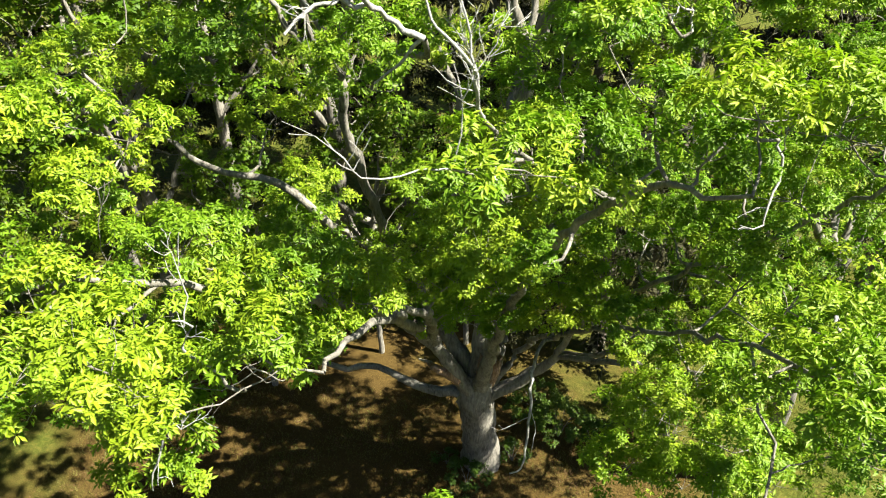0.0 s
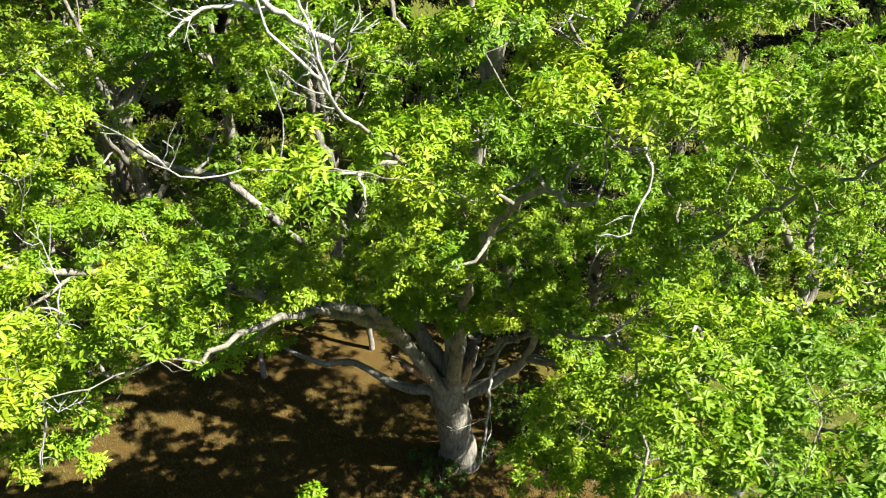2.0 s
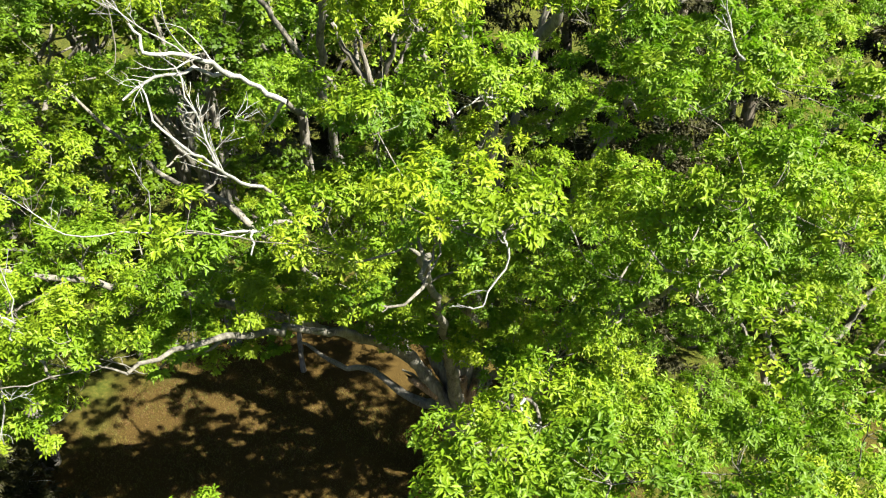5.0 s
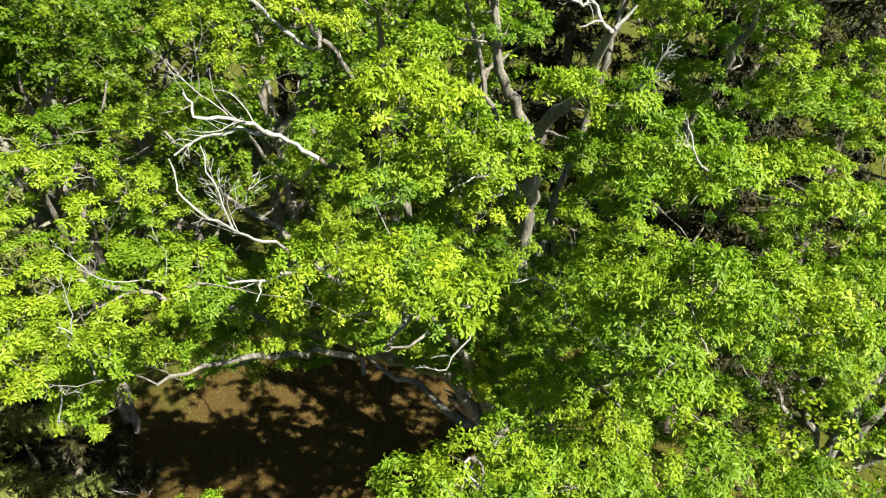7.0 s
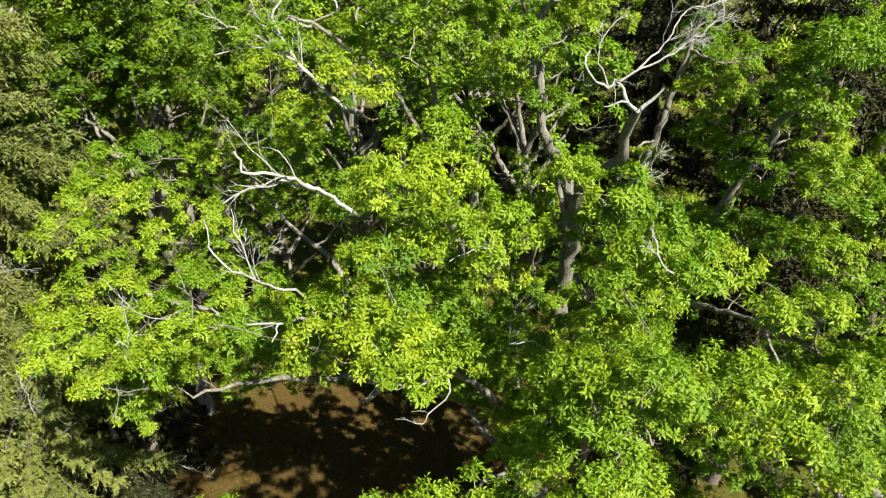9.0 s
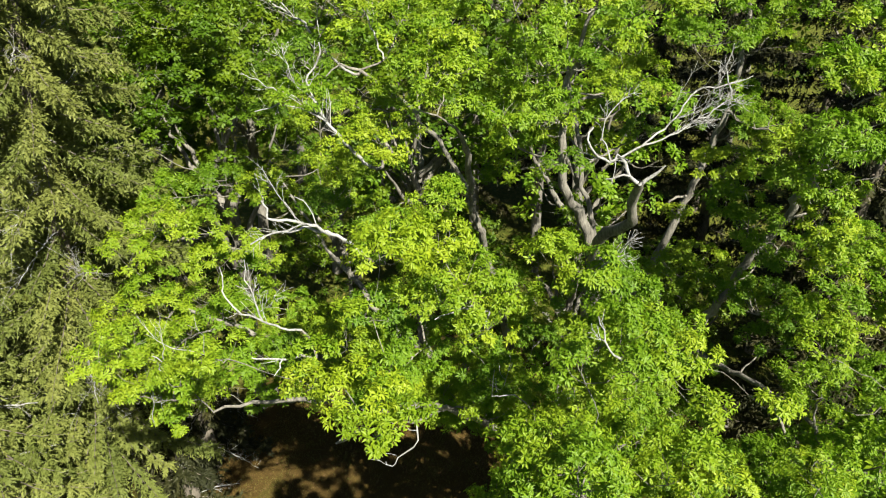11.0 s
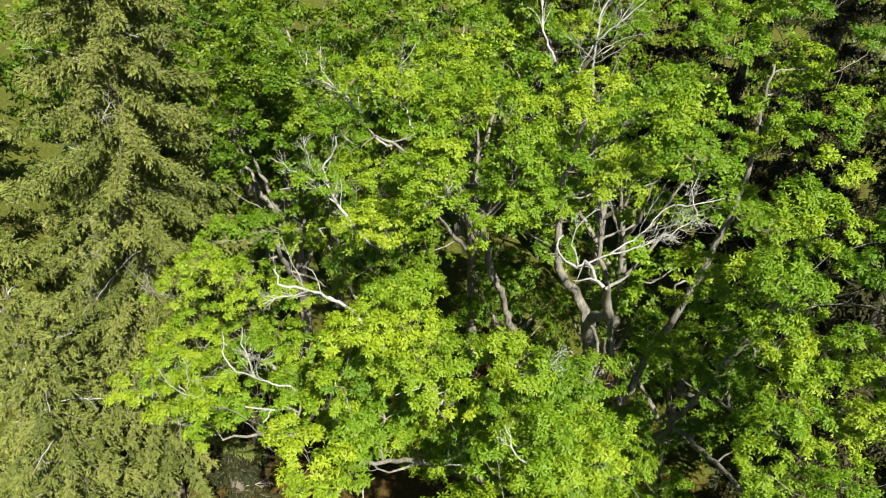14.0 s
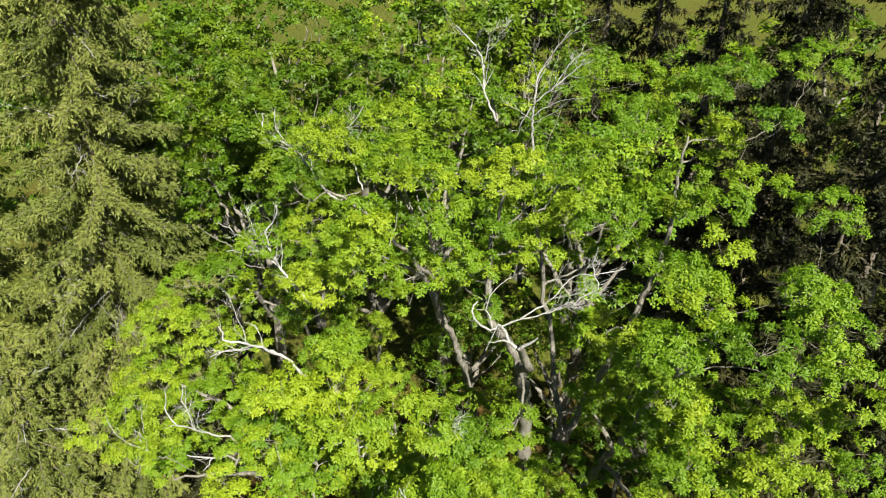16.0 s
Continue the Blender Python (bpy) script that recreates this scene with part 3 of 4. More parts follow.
FRONT_RIGHT_BACK_CLUMPS = [
    (3, 12, 16.3, 0.8), (3.2, 12.4, 17, 0.95), (3.3, 12.2, 20.6, 0.57), (3.5, 11.2, 20.5, 1), (4, 10.2, 11.1, 0.95), (4.1, 11.8, 13.4, 0.95),
    (4.3, 11, 11.7, 0.95), (4.5, 10.1, 12.9, 1), (3.7, 12.4, 20.2, 0.8), (4.7, 13.2, 12.3, 0.95), (4.9, 12.2, 11.8, 0.95), (5.1, 11.5, 16.2, 0.57),
    (5.1, 12.6, 21.5, 1), (5.3, 10.3, 16.3, 0.62), (5.3, 11.2, 10.7, 0.95), (5.4, 11.1, 17.7, 0.62), (5.4, 13.2, 20.2, 1), (5.5, 11.1, 12.6, 0.95),
]
BACK_CLUMPS = [
    (-7, 27.4, 24.1, 1.68), (-3.4, 27.8, 25.6, 1.68), (-2.9, 25.7, 21.3, 0.95), (-2.5, 23.8, 22.7, 0.95), (-2.3, 23.8, 18.5, 0.95), (-0.6, 24.2, 21.2, 0.95),
    (-0.1, 25.9, 18.5, 0.95), (3.2, 24.3, 27.4, 1.37), (3.7, 25, 20.4, 1.68), (3.8, 25.8, 25.2, 1.45), (4, 24.2, 24.4, 1.29), (4.1, 24.5, 23.4, 1.36),
    (4.5, 23, 15.8, 1.68), (4.5, 30, 27.5, 1.68), (4.6, 24.9, 28.2, 1.68), (5.2, 25, 20, 1.68), (7.7, 26.8, 24.1, 1.68),
]
UPPER_RIGHT_CLUMPS = [
    (6.5, 22.4, 25.3, 1.2), (7.4, 19.9, 17.3, 1.57), (6.8, 18.3, 13, 0.96), (6.5, 21.8, 17.7, 0.95), (7.2, 20.3, 18.9, 0.95), (7.2, 22.4, 20.1, 0.95),
    (8.4, 18.9, 20.9, 0.93), (7.8, 19.4, 24.5, 1), (7.8, 20.6, 25.2, 0.81), (7.8, 20.8, 16.9, 0.95), (8.1, 19.1, 22.5, 1), (8.1, 18.7, 11.9, 0.95),
    (8.2, 20.3, 16.9, 0.7), (9.1, 19.1, 18.1, 0.95), (8.4, 21.6, 16.3, 0.95), (8.1, 19.1, 21.7, 1), (8.5, 19.6, 23.2, 1), (8.5, 21.9, 18.7, 1.26),
    (8.6, 19.3, 24.5, 1), (9, 19.4, 19.5, 0.81), (9.1, 21, 12.4, 0.95), (9.2, 19, 16, 0.96), (9.5, 21.2, 15.5, 0.95), (9.6, 19.1, 13.3, 0.95),
]
UPPER_RIGHT_LOW_CLUMPS = [
    (9.9, 20, 17.9, 0.95), (10.6, 21.9, 20, 1.38), (10.2, 19.1, 24.2, 1.34), (10.3, 21.4, 12.7, 1.68), (10.8, 20.4, 16.5, 0.95), (11.1, 18.7, 14.1, 0.95),
    (11.2, 21.7, 19.3, 1.58), (11.3, 18.8, 17.4, 0.95), (11.6, 19.5, 14.7, 0.95), (11.9, 19.6, 16.1, 0.95),
]
UPPER_LEFT_CLUMPS = [
    (-5.8, 19, 24.8, 1.5), (-5.4, 18.1, 23.9, 1.24), (-2.1, 21.6, 20.1, 0.95), (-1.2, 19.5, 22.4, 0.95),
]
UPPER_CLUMPS = [
    (0.5, 22.3, 22, 0.95), (1.8, 18.5, 26, 1.23), (1.9, 20.6, 25, 1.46), (2.2, 19.7, 23, 1.68), (2.9, 21.9, 23.8, 0.95), (3.1, 22.5, 26.9, 1.68),
    (3.5, 22, 18, 0.59), (3.7, 19.8, 25.5, 1.14), (3.8, 21.6, 15.3, 0.95), (4.1, 20.7, 16.6, 0.95), (4.3, 21.6, 11.4, 0.95), (4.4, 20.1, 24.7, 1.47),
    (5.2, 18.2, 13.7, 0.95), (5.8, 18.6, 11.6, 0.95), (5.9, 20.6, 20.5, 1.04), (5.9, 21.4, 16.3, 0.95),
]
MIDDLE_RIGHT_CLUMPS = [
    (6.1, 15.3, 10.8, 0.95), (6.4, 15.3, 14.5, 0.95), (6.4, 17.3, 12.2, 0.95), (6.7, 16.9, 13.4, 0.95), (7.2, 15.6, 13.7, 0.95), (7.4, 14.2, 15.2, 0.95),
    (7, 16.9, 10.9, 1.68), (7, 14.3, 12.4, 0.95), (8.1, 15.2, 15, 0.95), (8.6, 16.8, 14.1, 0.95), (9, 14.2, 15.9, 0.95), (9.6, 16.2, 15.1, 0.95),
    (9.7, 17.9, 20.1, 0.86), (9.9, 18.1, 16.7, 0.95), (10, 17.8, 12.8, 0.95), (10.5, 15.3, 14.8, 0.95), (10.6, 15.3, 16.5, 0.95), (10.7, 17.6, 15.3, 0.95),
    (10.9, 14.3, 17.7, 0.95), (11.6, 16.3, 13.5, 0.95), (11.7, 16.8, 16.6, 0.95), (11.8, 15.1, 16.1, 0.95),
]
MIDDLE_RIGHT_LOW_CLUMPS = [
    (11.8, 15.4, 14.6, 0.95), (11.9, 17.1, 18.2, 0.95), (11.9, 17.6, 13, 0.95),
]
# added on the sunward side to shade the ground left of the trunk
RIGHT_SHADE_CLUMPS = [
    (12.5, 8.9, 13.9, 1), (10, 4.8, 13.3, 1.15), (13.5, 8.1, 12.6, 1.3), (10.7, 9.9, 15.7, 1), (12.7, 6.7, 13.8, 1.15), (11.9, 4.8, 14.1, 1.3),
    (9.9, 9.3, 11.8, 1), (11.9, 9.3, 12.6, 1.15), (10.7, 5.6, 13, 1.3), (12.6, 6.2, 12.2, 1), (12, 7, 15.3, 1.15), (9.8, 6.3, 15.3, 1.3),
    (11.1, 7.3, 12.6, 1), (8.7, 9.6, 11.9, 1.15), (12.7, 6.5, 16, 1.3), (10.6, 9.7, 14.1, 1), (9.8, 8.6, 14.7, 1.15), (12.6, 5.3, 14.9, 1.3),
]
# added out of the camera's view to keep sun off the ground
UNSEEN_FRONT_CLUMPS = [
    (1.7, 3.2, 12, 1.2), (-1.6, 2.2, 15.2, 1.2), (1.5, 2.5, 14.2, 1.2), (-2, 3.2, 12.8, 1.2), (1.1, 4.7, 13.5, 1.2), (3.9, 2.3, 12.1, 1.2),
    (0.3, 1.6, 13.1, 1.2), (8.9, 1.7, 13.2, 1.2), (2.5, 5.5, 12.9, 1.2), (2.6, 4.4, 14.7, 1.2), (-0.9, 4.8, 11.9, 1.2), (3.9, 3.8, 12.1, 1.2),
    (5.3, 2.9, 12.8, 1.2), (7.6, 4.6, 14.5, 1.2), (0, 2.8, 15, 1.2), (8.7, 4.7, 12.7, 1.2),
]
# added behind the nearer leaves so that trunk and lawn fall in shade
UNDER_SHADE_CLUMPS = [
    (8.7, 16.9, 8.7, 1.15), (8.2, 13.8, 8.9, 1.3), (11.1, 12.6, 12, 1.45), (12.2, 12, 10.3, 1.15), (8.7, 13, 11, 1.3), (12.3, 14.1, 8.8, 1.45),
    (11.8, 15.1, 11, 1.15), (7.3, 16.9, 8.4, 1.3), (10.7, 14.2, 9.3, 1.45), (8.8, 13.2, 12.3, 1.15), (8.9, 16.8, 11.6, 1.3), (11.2, 13.6, 11.1, 1.45),
    (11.7, 15.2, 10, 1.15), (10.2, 12.6, 8.3, 1.3), (11.2, 16.6, 10, 1.45), (10.1, 14.5, 11.1, 1.15),
]
FORK_CLUMPS = [
    (1.9, 17.2, 21.2, 0.75), (1.7, 17.4, 22.6, 0.75), (1.7, 17.7, 23.8, 0.8), (-1.3, 17.5, 9.1, 0.9), (-0.2, 17.3, 9.5, 0.95), (1, 17.1, 9.4, 1),
    (2.1, 17.2, 9.6, 1), (3.2, 17.4, 9.7, 0.95), (0.5, 16.3, 10.4, 0.95), (1.8, 16.2, 10.6, 1), (-0.8, 16.4, 10.3, 0.9), (3.9, 17, 10.2, 1),
    (0.2, 18.2, 8.6, 0.75), (1.9, 18.3, 8.8, 0.7),
]
LOW_CLUMPS = [
    (-4, 7.3, 14.9, 1), (-4.3, 7.3, 14.7, 1.1), (-4.1, 7.8, 15.9, 1),
]
LEFT_SPRAY_CLUMPS = [
    (-9.25, 18.86, 16.43, 1), (-8.85, 10.45, 19, 1), (-6.62, 12.56, 19.11, 1), (-5.66, 13.77, 17.15, 0.55), (-5.42, 13.92, 18.99, 0.55), (-3.39, 14.38, 14.96, 0.85),
    (-8.3, 15.22, 24.45, 1), (-7.58, 18.24, 24.75, 1), (-4.69, 23.07, 25.4, 1), (-8.62, 23.2, 24.82, 1), (-3.09, 25.78, 25.28, 1), (-1.92, 6.49, 17.85, 0.55),
    (0.36, 6.72, 19.96, 0.55), (1.67, 7.86, 19.18, 0.56), (1.18, 8.36, 19.27, 0.7), (-2.31, 8.91, 15.27, 0.56), (2.25, 10.43, 18.77, 1), (2.53, 12.05, 18.32, 1),
    (0.78, 13.23, 24.73, 1), (0.54, 13.7, 25.1, 0.7), (-2.56, 13.82, 22.79, 1), (2.35, 13.92, 23.22, 0.55), (1.76, 15.63, 11.23, 1),
]
MIDDLE_SPRAY_CLUMPS = [
    (-2.31, 16.65, 24.59, 1), (-2.56, 17.39, 25.18, 1), (1.42, 19.26, 24.19, 1), (2.28, 21.44, 25.66, 1), (-0.63, 27.24, 26.17, 1), (8.51, 7.18, 18.86, 0.55),
    (7.46, 8.33, 19.07, 0.7), (6.7, 9.31, 19.5, 1), (5.43, 10.07, 16.19, 0.85), (3.34, 11.06, 21.12, 1), (7.17, 13.19, 20.05, 1), (5.91, 13.66, 20.61, 0.85),
    (5.36, 13.93, 18.71, 1), (6, 15.18, 17.02, 1), (8.47, 17.81, 23.61, 1), (8.46, 17.95, 23.39, 0.85), (7.52, 18.03, 22.42, 1), (7.6, 19.49, 24.64, 1),
    (5.22, 19.86, 21.14, 1), (6.38, 20.15, 19.62, 1), (5.5, 20.88, 19.42, 1), (7.63, 20.96, 15.21, 1), (4.31, 22.6, 22.11, 1),
]
RIGHT_SPRAY_CLUMPS = [
    (6.74, 23.47, 25.76, 1), (5.28, 23.5, 21.29, 1), (4.22, 23.72, 27.9, 1), (8.5, 25.17, 22.1, 1), (6.15, 25.21, 27.03, 1), (3.99, 25.28, 25.96, 1),
    (8.38, 25.38, 17.45, 1), (9.82, 16.72, 19.03, 0.85), (10.01, 17.97, 10.56, 1), (12.9, 18.19, 10.66, 1), (11.53, 19.2, 11.08, 1), (9, 19.42, 19.97, 1),
    (10.83, 20.57, 18.74, 1), (10.88, 21.07, 24.24, 1), (11.22, 23.98, 12.04, 1),
]
# hidden clumps added round the trunk to shrink the sun patches
INNER_SHADE_CLUMPS = [
    (1.67, 19.65, 13.2, 1.11), (2.05, 19.77, 10.24, 1.13), (2.91, 20.63, 9.88, 1.06), (-0.87, 20.7, 12.27, 0.96), (-0.4, 17.36, 11.61, 0.97), (1.58, 20.84, 11.58, 1.17),
    (5.48, 21.48, 12.86, 1.2), (0.71, 18.26, 10.66, 0.97), (3.86, 18.98, 12.89, 1.09), (5.21, 20.86, 9.5, 1.02), (-0.89, 18.7, 13.36, 1.22), (-0.67, 18.33, 9.9, 0.97),
    (4.08, 18.05, 11.74, 1.11), (-0.17, 20.37, 10.02, 1.18), (5.3, 20.67, 10.72, 1.26), (-0.8, 21.46, 10.35, 1.04), (3.91, 18.68, 10.69, 0.98), (0.3, 20.76, 11.89, 1.05),
    (4.92, 18.16, 9.57, 1.04), (2.51, 17.85, 10.95, 1.26), (3.66, 20.26, 12.67, 1.27), (2.87, 18.91, 11.83, 1.16),
]
UNDER_SPRAY_CLUMPS = [
    (-2.99, 15.08, 13.27, 0.76), (-2.75, 14.37, 12.85, 0.85), (-3.29, 14.38, 11.66, 0.77), (-0.82, 15.07, 12.27, 0.82), (0.82, 14.68, 13.77, 0.87), (0.58, 15.25, 12.4, 0.89),
    (0.42, 14.93, 11.58, 0.93), (1.98, 15.48, 13.39, 0.77), (3.09, 15.31, 12.34, 0.94), (3.02, 14.37, 11.77, 0.89), (4.28, 15.29, 13.1, 0.81), (4.03, 14.33, 12.93, 0.84),
    (3.94, 14.37, 12.22, 0.9), (-3.06, 14.47, 13.86, 0.92), (-3.39, 14.66, 12.78, 0.93), (-1.8, 14.28, 13.33, 0.85), (-1.49, 14, 12.62, 0.83), (-0.55, 15.14, 13.08, 0.89),
    (-0.43, 14.81, 12.78, 0.76), (0.97, 14.12, 14.57, 0.88), (0.89, 14, 12.99, 0.78), (1.97, 14.03, 14.72, 0.92), (2.29, 14.3, 13.7, 0.82), (4.56, 14.63, 14.75, 0.95),
]
EDGE_SPRAY_CLUMPS = [
    (10.9, 20.4, 24.5, 0.9), (11.4, 22.6, 20.1, 1), (10.9, 20.3, 19.1, 0.9), (10.5, 20.3, 25.5, 0.8), (10.2, 22.3, 19.1, 1), (8.9, 23.3, 18.2, 1),
    (8.8, 24.4, 22.6, 1), (11.7, 21.3, 23.2, 0.9), (12.1, 21.9, 21.8, 0.9), (11.8, 21.5, 18.1, 1), (12.6, 22.3, 19.3, 1), (10.6, 21.1, 22.2, 0.9),
    (-1.87, 18.22, 11.38, 0.8), (-2.96, 7.88, 16.02, 0.5), (2.18, 8.85, 20.7, 0.5), (3.35, 11.95, 19.21, 0.8), (8.18, 12.21, 20.88, 0.5), (6.69, 12.36, 13.67, 0.8),
    (9.99, 10.51, 19.27, 0.5), (0.74, 13.2, 23.93, 0.8), (5.57, 12.23, 21.82, 0.8), (6.1, 13.03, 20.88, 0.8), (7.99, 11.57, 20.94, 0.65), (7.6, 11.12, 19.01, 0.5),
]
OUTER_SPRAY_CLUMPS = [
    (7.13, 17.88, 23.1, 0.5), (4.62, 12.14, 21.74, 0.5),
]
OAK_CLUMPS = (INNER_SHADE_CLUMPS + EDGE_SPRAY_CLUMPS + OUTER_SPRAY_CLUMPS + UNDER_SPRAY_CLUMPS + FRONT_RIGHT_CLUMPS + LEFT_BACK_CLUMPS + LEFT_BACK_LOW_CLUMPS + MIDDLE_LEFT_CLUMPS + LEFT_CLUMPS + FRONT_CLUMPS + FRONT_MIDDLE_CLUMPS + RIGHT_BACK_CLUMPS +
              RIGHT_BACK_LOW_CLUMPS + RIGHT_CLUMPS + MIDDLE_CLUMPS + MIDDLE_LOW_CLUMPS + FRONT_RIGHT_BACK_CLUMPS + BACK_CLUMPS + UPPER_RIGHT_CLUMPS +
              UPPER_RIGHT_LOW_CLUMPS + UPPER_LEFT_CLUMPS + UPPER_CLUMPS + MIDDLE_RIGHT_CLUMPS + MIDDLE_RIGHT_LOW_CLUMPS + RIGHT_SHADE_CLUMPS + UNSEEN_FRONT_CLUMPS +
              UNDER_SHADE_CLUMPS + FORK_CLUMPS + LOW_CLUMPS + LEFT_SPRAY_CLUMPS + MIDDLE_SPRAY_CLUMPS + RIGHT_SPRAY_CLUMPS)
# bleached dead branches
dead([(-0.3, 11.4, 19.75), (-0.75, 11.3, 20.0), (-1.08, 10.9, 20.4), (-1.25, 10.45, 20.78), (-1.42, 10.15, 20.97), (-1.65, 9.8, 21.08), (-1.8, 9.61, 21.15), (-1.82, 9.62, 21.38), (-1.93, 9.6, 21.6)], 0.085, 0.35)
dead([(-1.02, 10.98, 20.33), (-1.3, 10.75, 20.45), (-1.48, 10.45, 20.58), (-1.6, 9.85, 20.72), (-1.85, 9.5, 20.65), (-2.06, 9.17, 20.48)], 0.07, 0.3)
dead([(-1.42, 10.15, 20.97), (-1.85, 10.3, 21.15), (-2.33, 10.37, 21.34), (-2.75, 10.4, 21.6), (-3.0, 10.45, 21.85)], 0.025, 0.6)
dead([(-0.35, 11.4, 19.75), (-0.75, 11.6, 19.25), (-1.2, 11.95, 18.8)], 0.06, 0.3)
dead([(0.54, 8.55, 19.55), (0.46, 8.1, 19.85), (0.4, 7.68, 20.3), (0.34, 7.3, 20.68), (0.05, 7.12, 21.05), (-0.15, 7.2, 21.25), (-0.25, 7.3, 21.6)], 0.045, 0.5)
dead([(0.4, 7.68, 20.3), (0.34, 7.66, 20.7), (0.2, 7.6, 21.32), (0.0, 7.75, 21.68)], 0.03, 0.9)
dead([(0.36, 7.66, 20.5), (0.6, 7.85, 20.8), (0.8, 8.0, 21.0)], 0.012, 0.6)
dead([(0.78, 8.3, 19.1), (0.68, 8.05, 19.14), (0.62, 7.85, 19.18), (0.5, 7.5, 19.35), (0.3, 7.25, 19.45)], 0.055, 0.3)
dead([(0.64, 7.9, 19.17), (0.72, 7.7, 19.05), (0.76, 7.52, 18.98)], 0.035, 0.3)
dead([(-0.95, 12.35, 21.8), (-1.55, 12.05, 22.4), (-2, 11.9, 22.9), (-2.25, 11.85, 23.3), (-2.6, 11.85, 23.85), (-2.5, 12.2, 24.3), (-2.6, 12.35, 24.7)], 0.075, 0.35)
dead([(-1.95, 11.85, 22.95), (-2.5, 11.6, 23.15), (-3, 11.35, 23.25), (-3.5, 10.8, 23.1)], 0.045, 0.4)
dead([(-2.9, 11.35, 23.25), (-3.1, 11.35, 23.55), (-3.55, 11.1, 23.8), (-3.9, 10.85, 24)], 0.03, 0.6)
dead([(-2.2, 11.8, 23.3), (-2.7, 11.55, 23.85), (-2.9, 11.55, 24.25), (-3.05, 11.55, 24.7)], 0.025, 0.9)
dead([(4.65, 16.1, 21.8), (4.45, 15.95, 22), (4.3, 15.95, 22.3), (4.15, 15.8, 22.45), (4.1, 15.55, 22.4), (3.85, 15.35, 22.6), (3.55, 15.25, 22.95), (3.6, 15.45, 23.2)], 0.085, 0.25)
dead([(4.5, 15.95, 22), (4.25, 15.75, 22), (4.05, 15.5, 21.95)], 0.05, 0.2)
dead([(4.05, 15.65, 22.4), (3.75, 15.7, 22.9), (3.65, 16.05, 23.45), (3.9, 16.55, 23.75)], 0.035, 0.7)
dead([(4.1, 15.8, 22.4), (4.55, 16.35, 22.7), (5.05, 16.95, 23), (5.45, 17.5, 23.4), (5.8, 18.05, 23.75)], 0.048, 1.2)
dead([(4.3, 16.3, 22.5), (4.65, 17.1, 22.95), (4.9, 18, 23.7), (5.35, 18.55, 23.8), (5.8, 19.15, 24)], 0.042, 1.2)
dead([(5.75, 18.1, 23.7), (5.5, 18.05, 24.45), (5.5, 18.15, 25)], 0.03, 0.7)
dead([(4.65, 16.2, 21.7), (4.9, 16.4, 22), (5.1, 16.5, 22.3)], 0.09, 0.1)
dead([(-5.8, 16.2, 22.1), (-6.45, 15.85, 22.6), (-7.35, 15.6, 23.55), (-7.85, 15.3, 23.95), (-8.6, 14.8, 24.5), (-8.85, 14.9, 25)], 0.075, 0.3)
dead([(-7.65, 15.4, 23.8), (-8.1, 15.1, 24.55), (-8.25, 15.2, 25.35)], 0.04, 0.8)
dead([(-5.2, 17, 22.55), (-5.45, 16.95, 23.05), (-5.85, 17, 23.8), (-6.3, 16.95, 24.5), (-6.1, 17.45, 25), (-6.05, 17.8, 25.5)], 0.05, 0.9)
dead([(-3.6, 22.4, 24.5), (-4.15, 22.25, 25.55), (-4.55, 22.4, 26.65), (-4.9, 22.15, 27.4), (-5.35, 21.7, 28)], 0.075, 0.6)
dead([(-4.4, 22.35, 26.7), (-4.25, 22.5, 27.6), (-4, 22.7, 28.35)], 0.04, 1)
dead([(-4.4, 22.45, 27.1), (-3.95, 22.55, 27.55), (-3.6, 22.9, 28.4)], 0.035, 1)
dead([(-2.4, 23.45, 22.75), (-2.7, 23.5, 24.15), (-2.7, 23.5, 25.1), (-2.75, 23.75, 26.4), (-2.4, 24.2, 27.4), (-2, 24.4, 28.1)], 0.09, 0.6)
dead([(-2.5, 23.35, 25.4), (-2.1, 23.75, 25.95), (-1.7, 24.2, 26.5), (-1.35, 24.6, 27.15)], 0.055, 1.2)
dead([(-2.3, 24.1, 25.85), (-2.05, 24.7, 26.85), (-1.6, 25, 27.35)], 0.035, 1.3)
dead([(-2.65, 23.3, 25.2), (-2.8, 23.05, 24.6), (-2.9, 22.9, 24)], 0.04, 0.5)
dead([(3.9, 11.1, 19.95), (3.9, 11.25, 20.2), (3.8, 11.1, 20.3), (3.55, 10.8, 20.4), (3.4, 10.5, 20.4), (3.25, 10.15, 20.35)], 0.04, 0.5)
dead([(4.35, 8.4, 19.35), (4.4, 8.35, 19.15), (4.4, 8.25, 18.85), (4.2, 8, 18.6), (4.15, 7.85, 18.4), (3.95, 7.85, 18.35)], 0.035, 0.8)
dead([(4.4, 8.35, 19.2), (4.3, 8.15, 19.45), (4.2, 8.15, 19.95)], 0.018, 0.6)
dead([(4.6, 11.45, 18), (4.35, 11.15, 18), (4.25, 11.05, 18.25), (4.15, 11.2, 18.7)], 0.025, 0.4)
dead([(4.2, 11.3, 18.05), (4.4, 11.3, 18.3), (4.4, 11.45, 18.85)], 0.018, 0.4)
dead([(7.4, 10.6, 21.4), (7.2, 10.4, 21.6), (7.05, 10.4, 22), (6.95, 10.35, 22.3)], 0.035, 0.9)
dead([(5.6, 12.35, 21.5), (5.95, 12.5, 21.9), (6.2, 12.55, 22.3), (6.35, 12.5, 22.55)], 0.035, 1)
dead([(0.05, 6.4, 19.95), (-0.2, 6.2, 20.05), (-0.6, 6, 20.05), (-0.85, 5.85, 20.2), (-1, 5.8, 20.45), (-1, 5.75, 20.7)], 0.018, 0.3)
dead([(-0.9, 5.9, 20.2), (-0.85, 5.85, 20.4), (-0.65, 5.85, 20.7)], 0.01, 0.3)
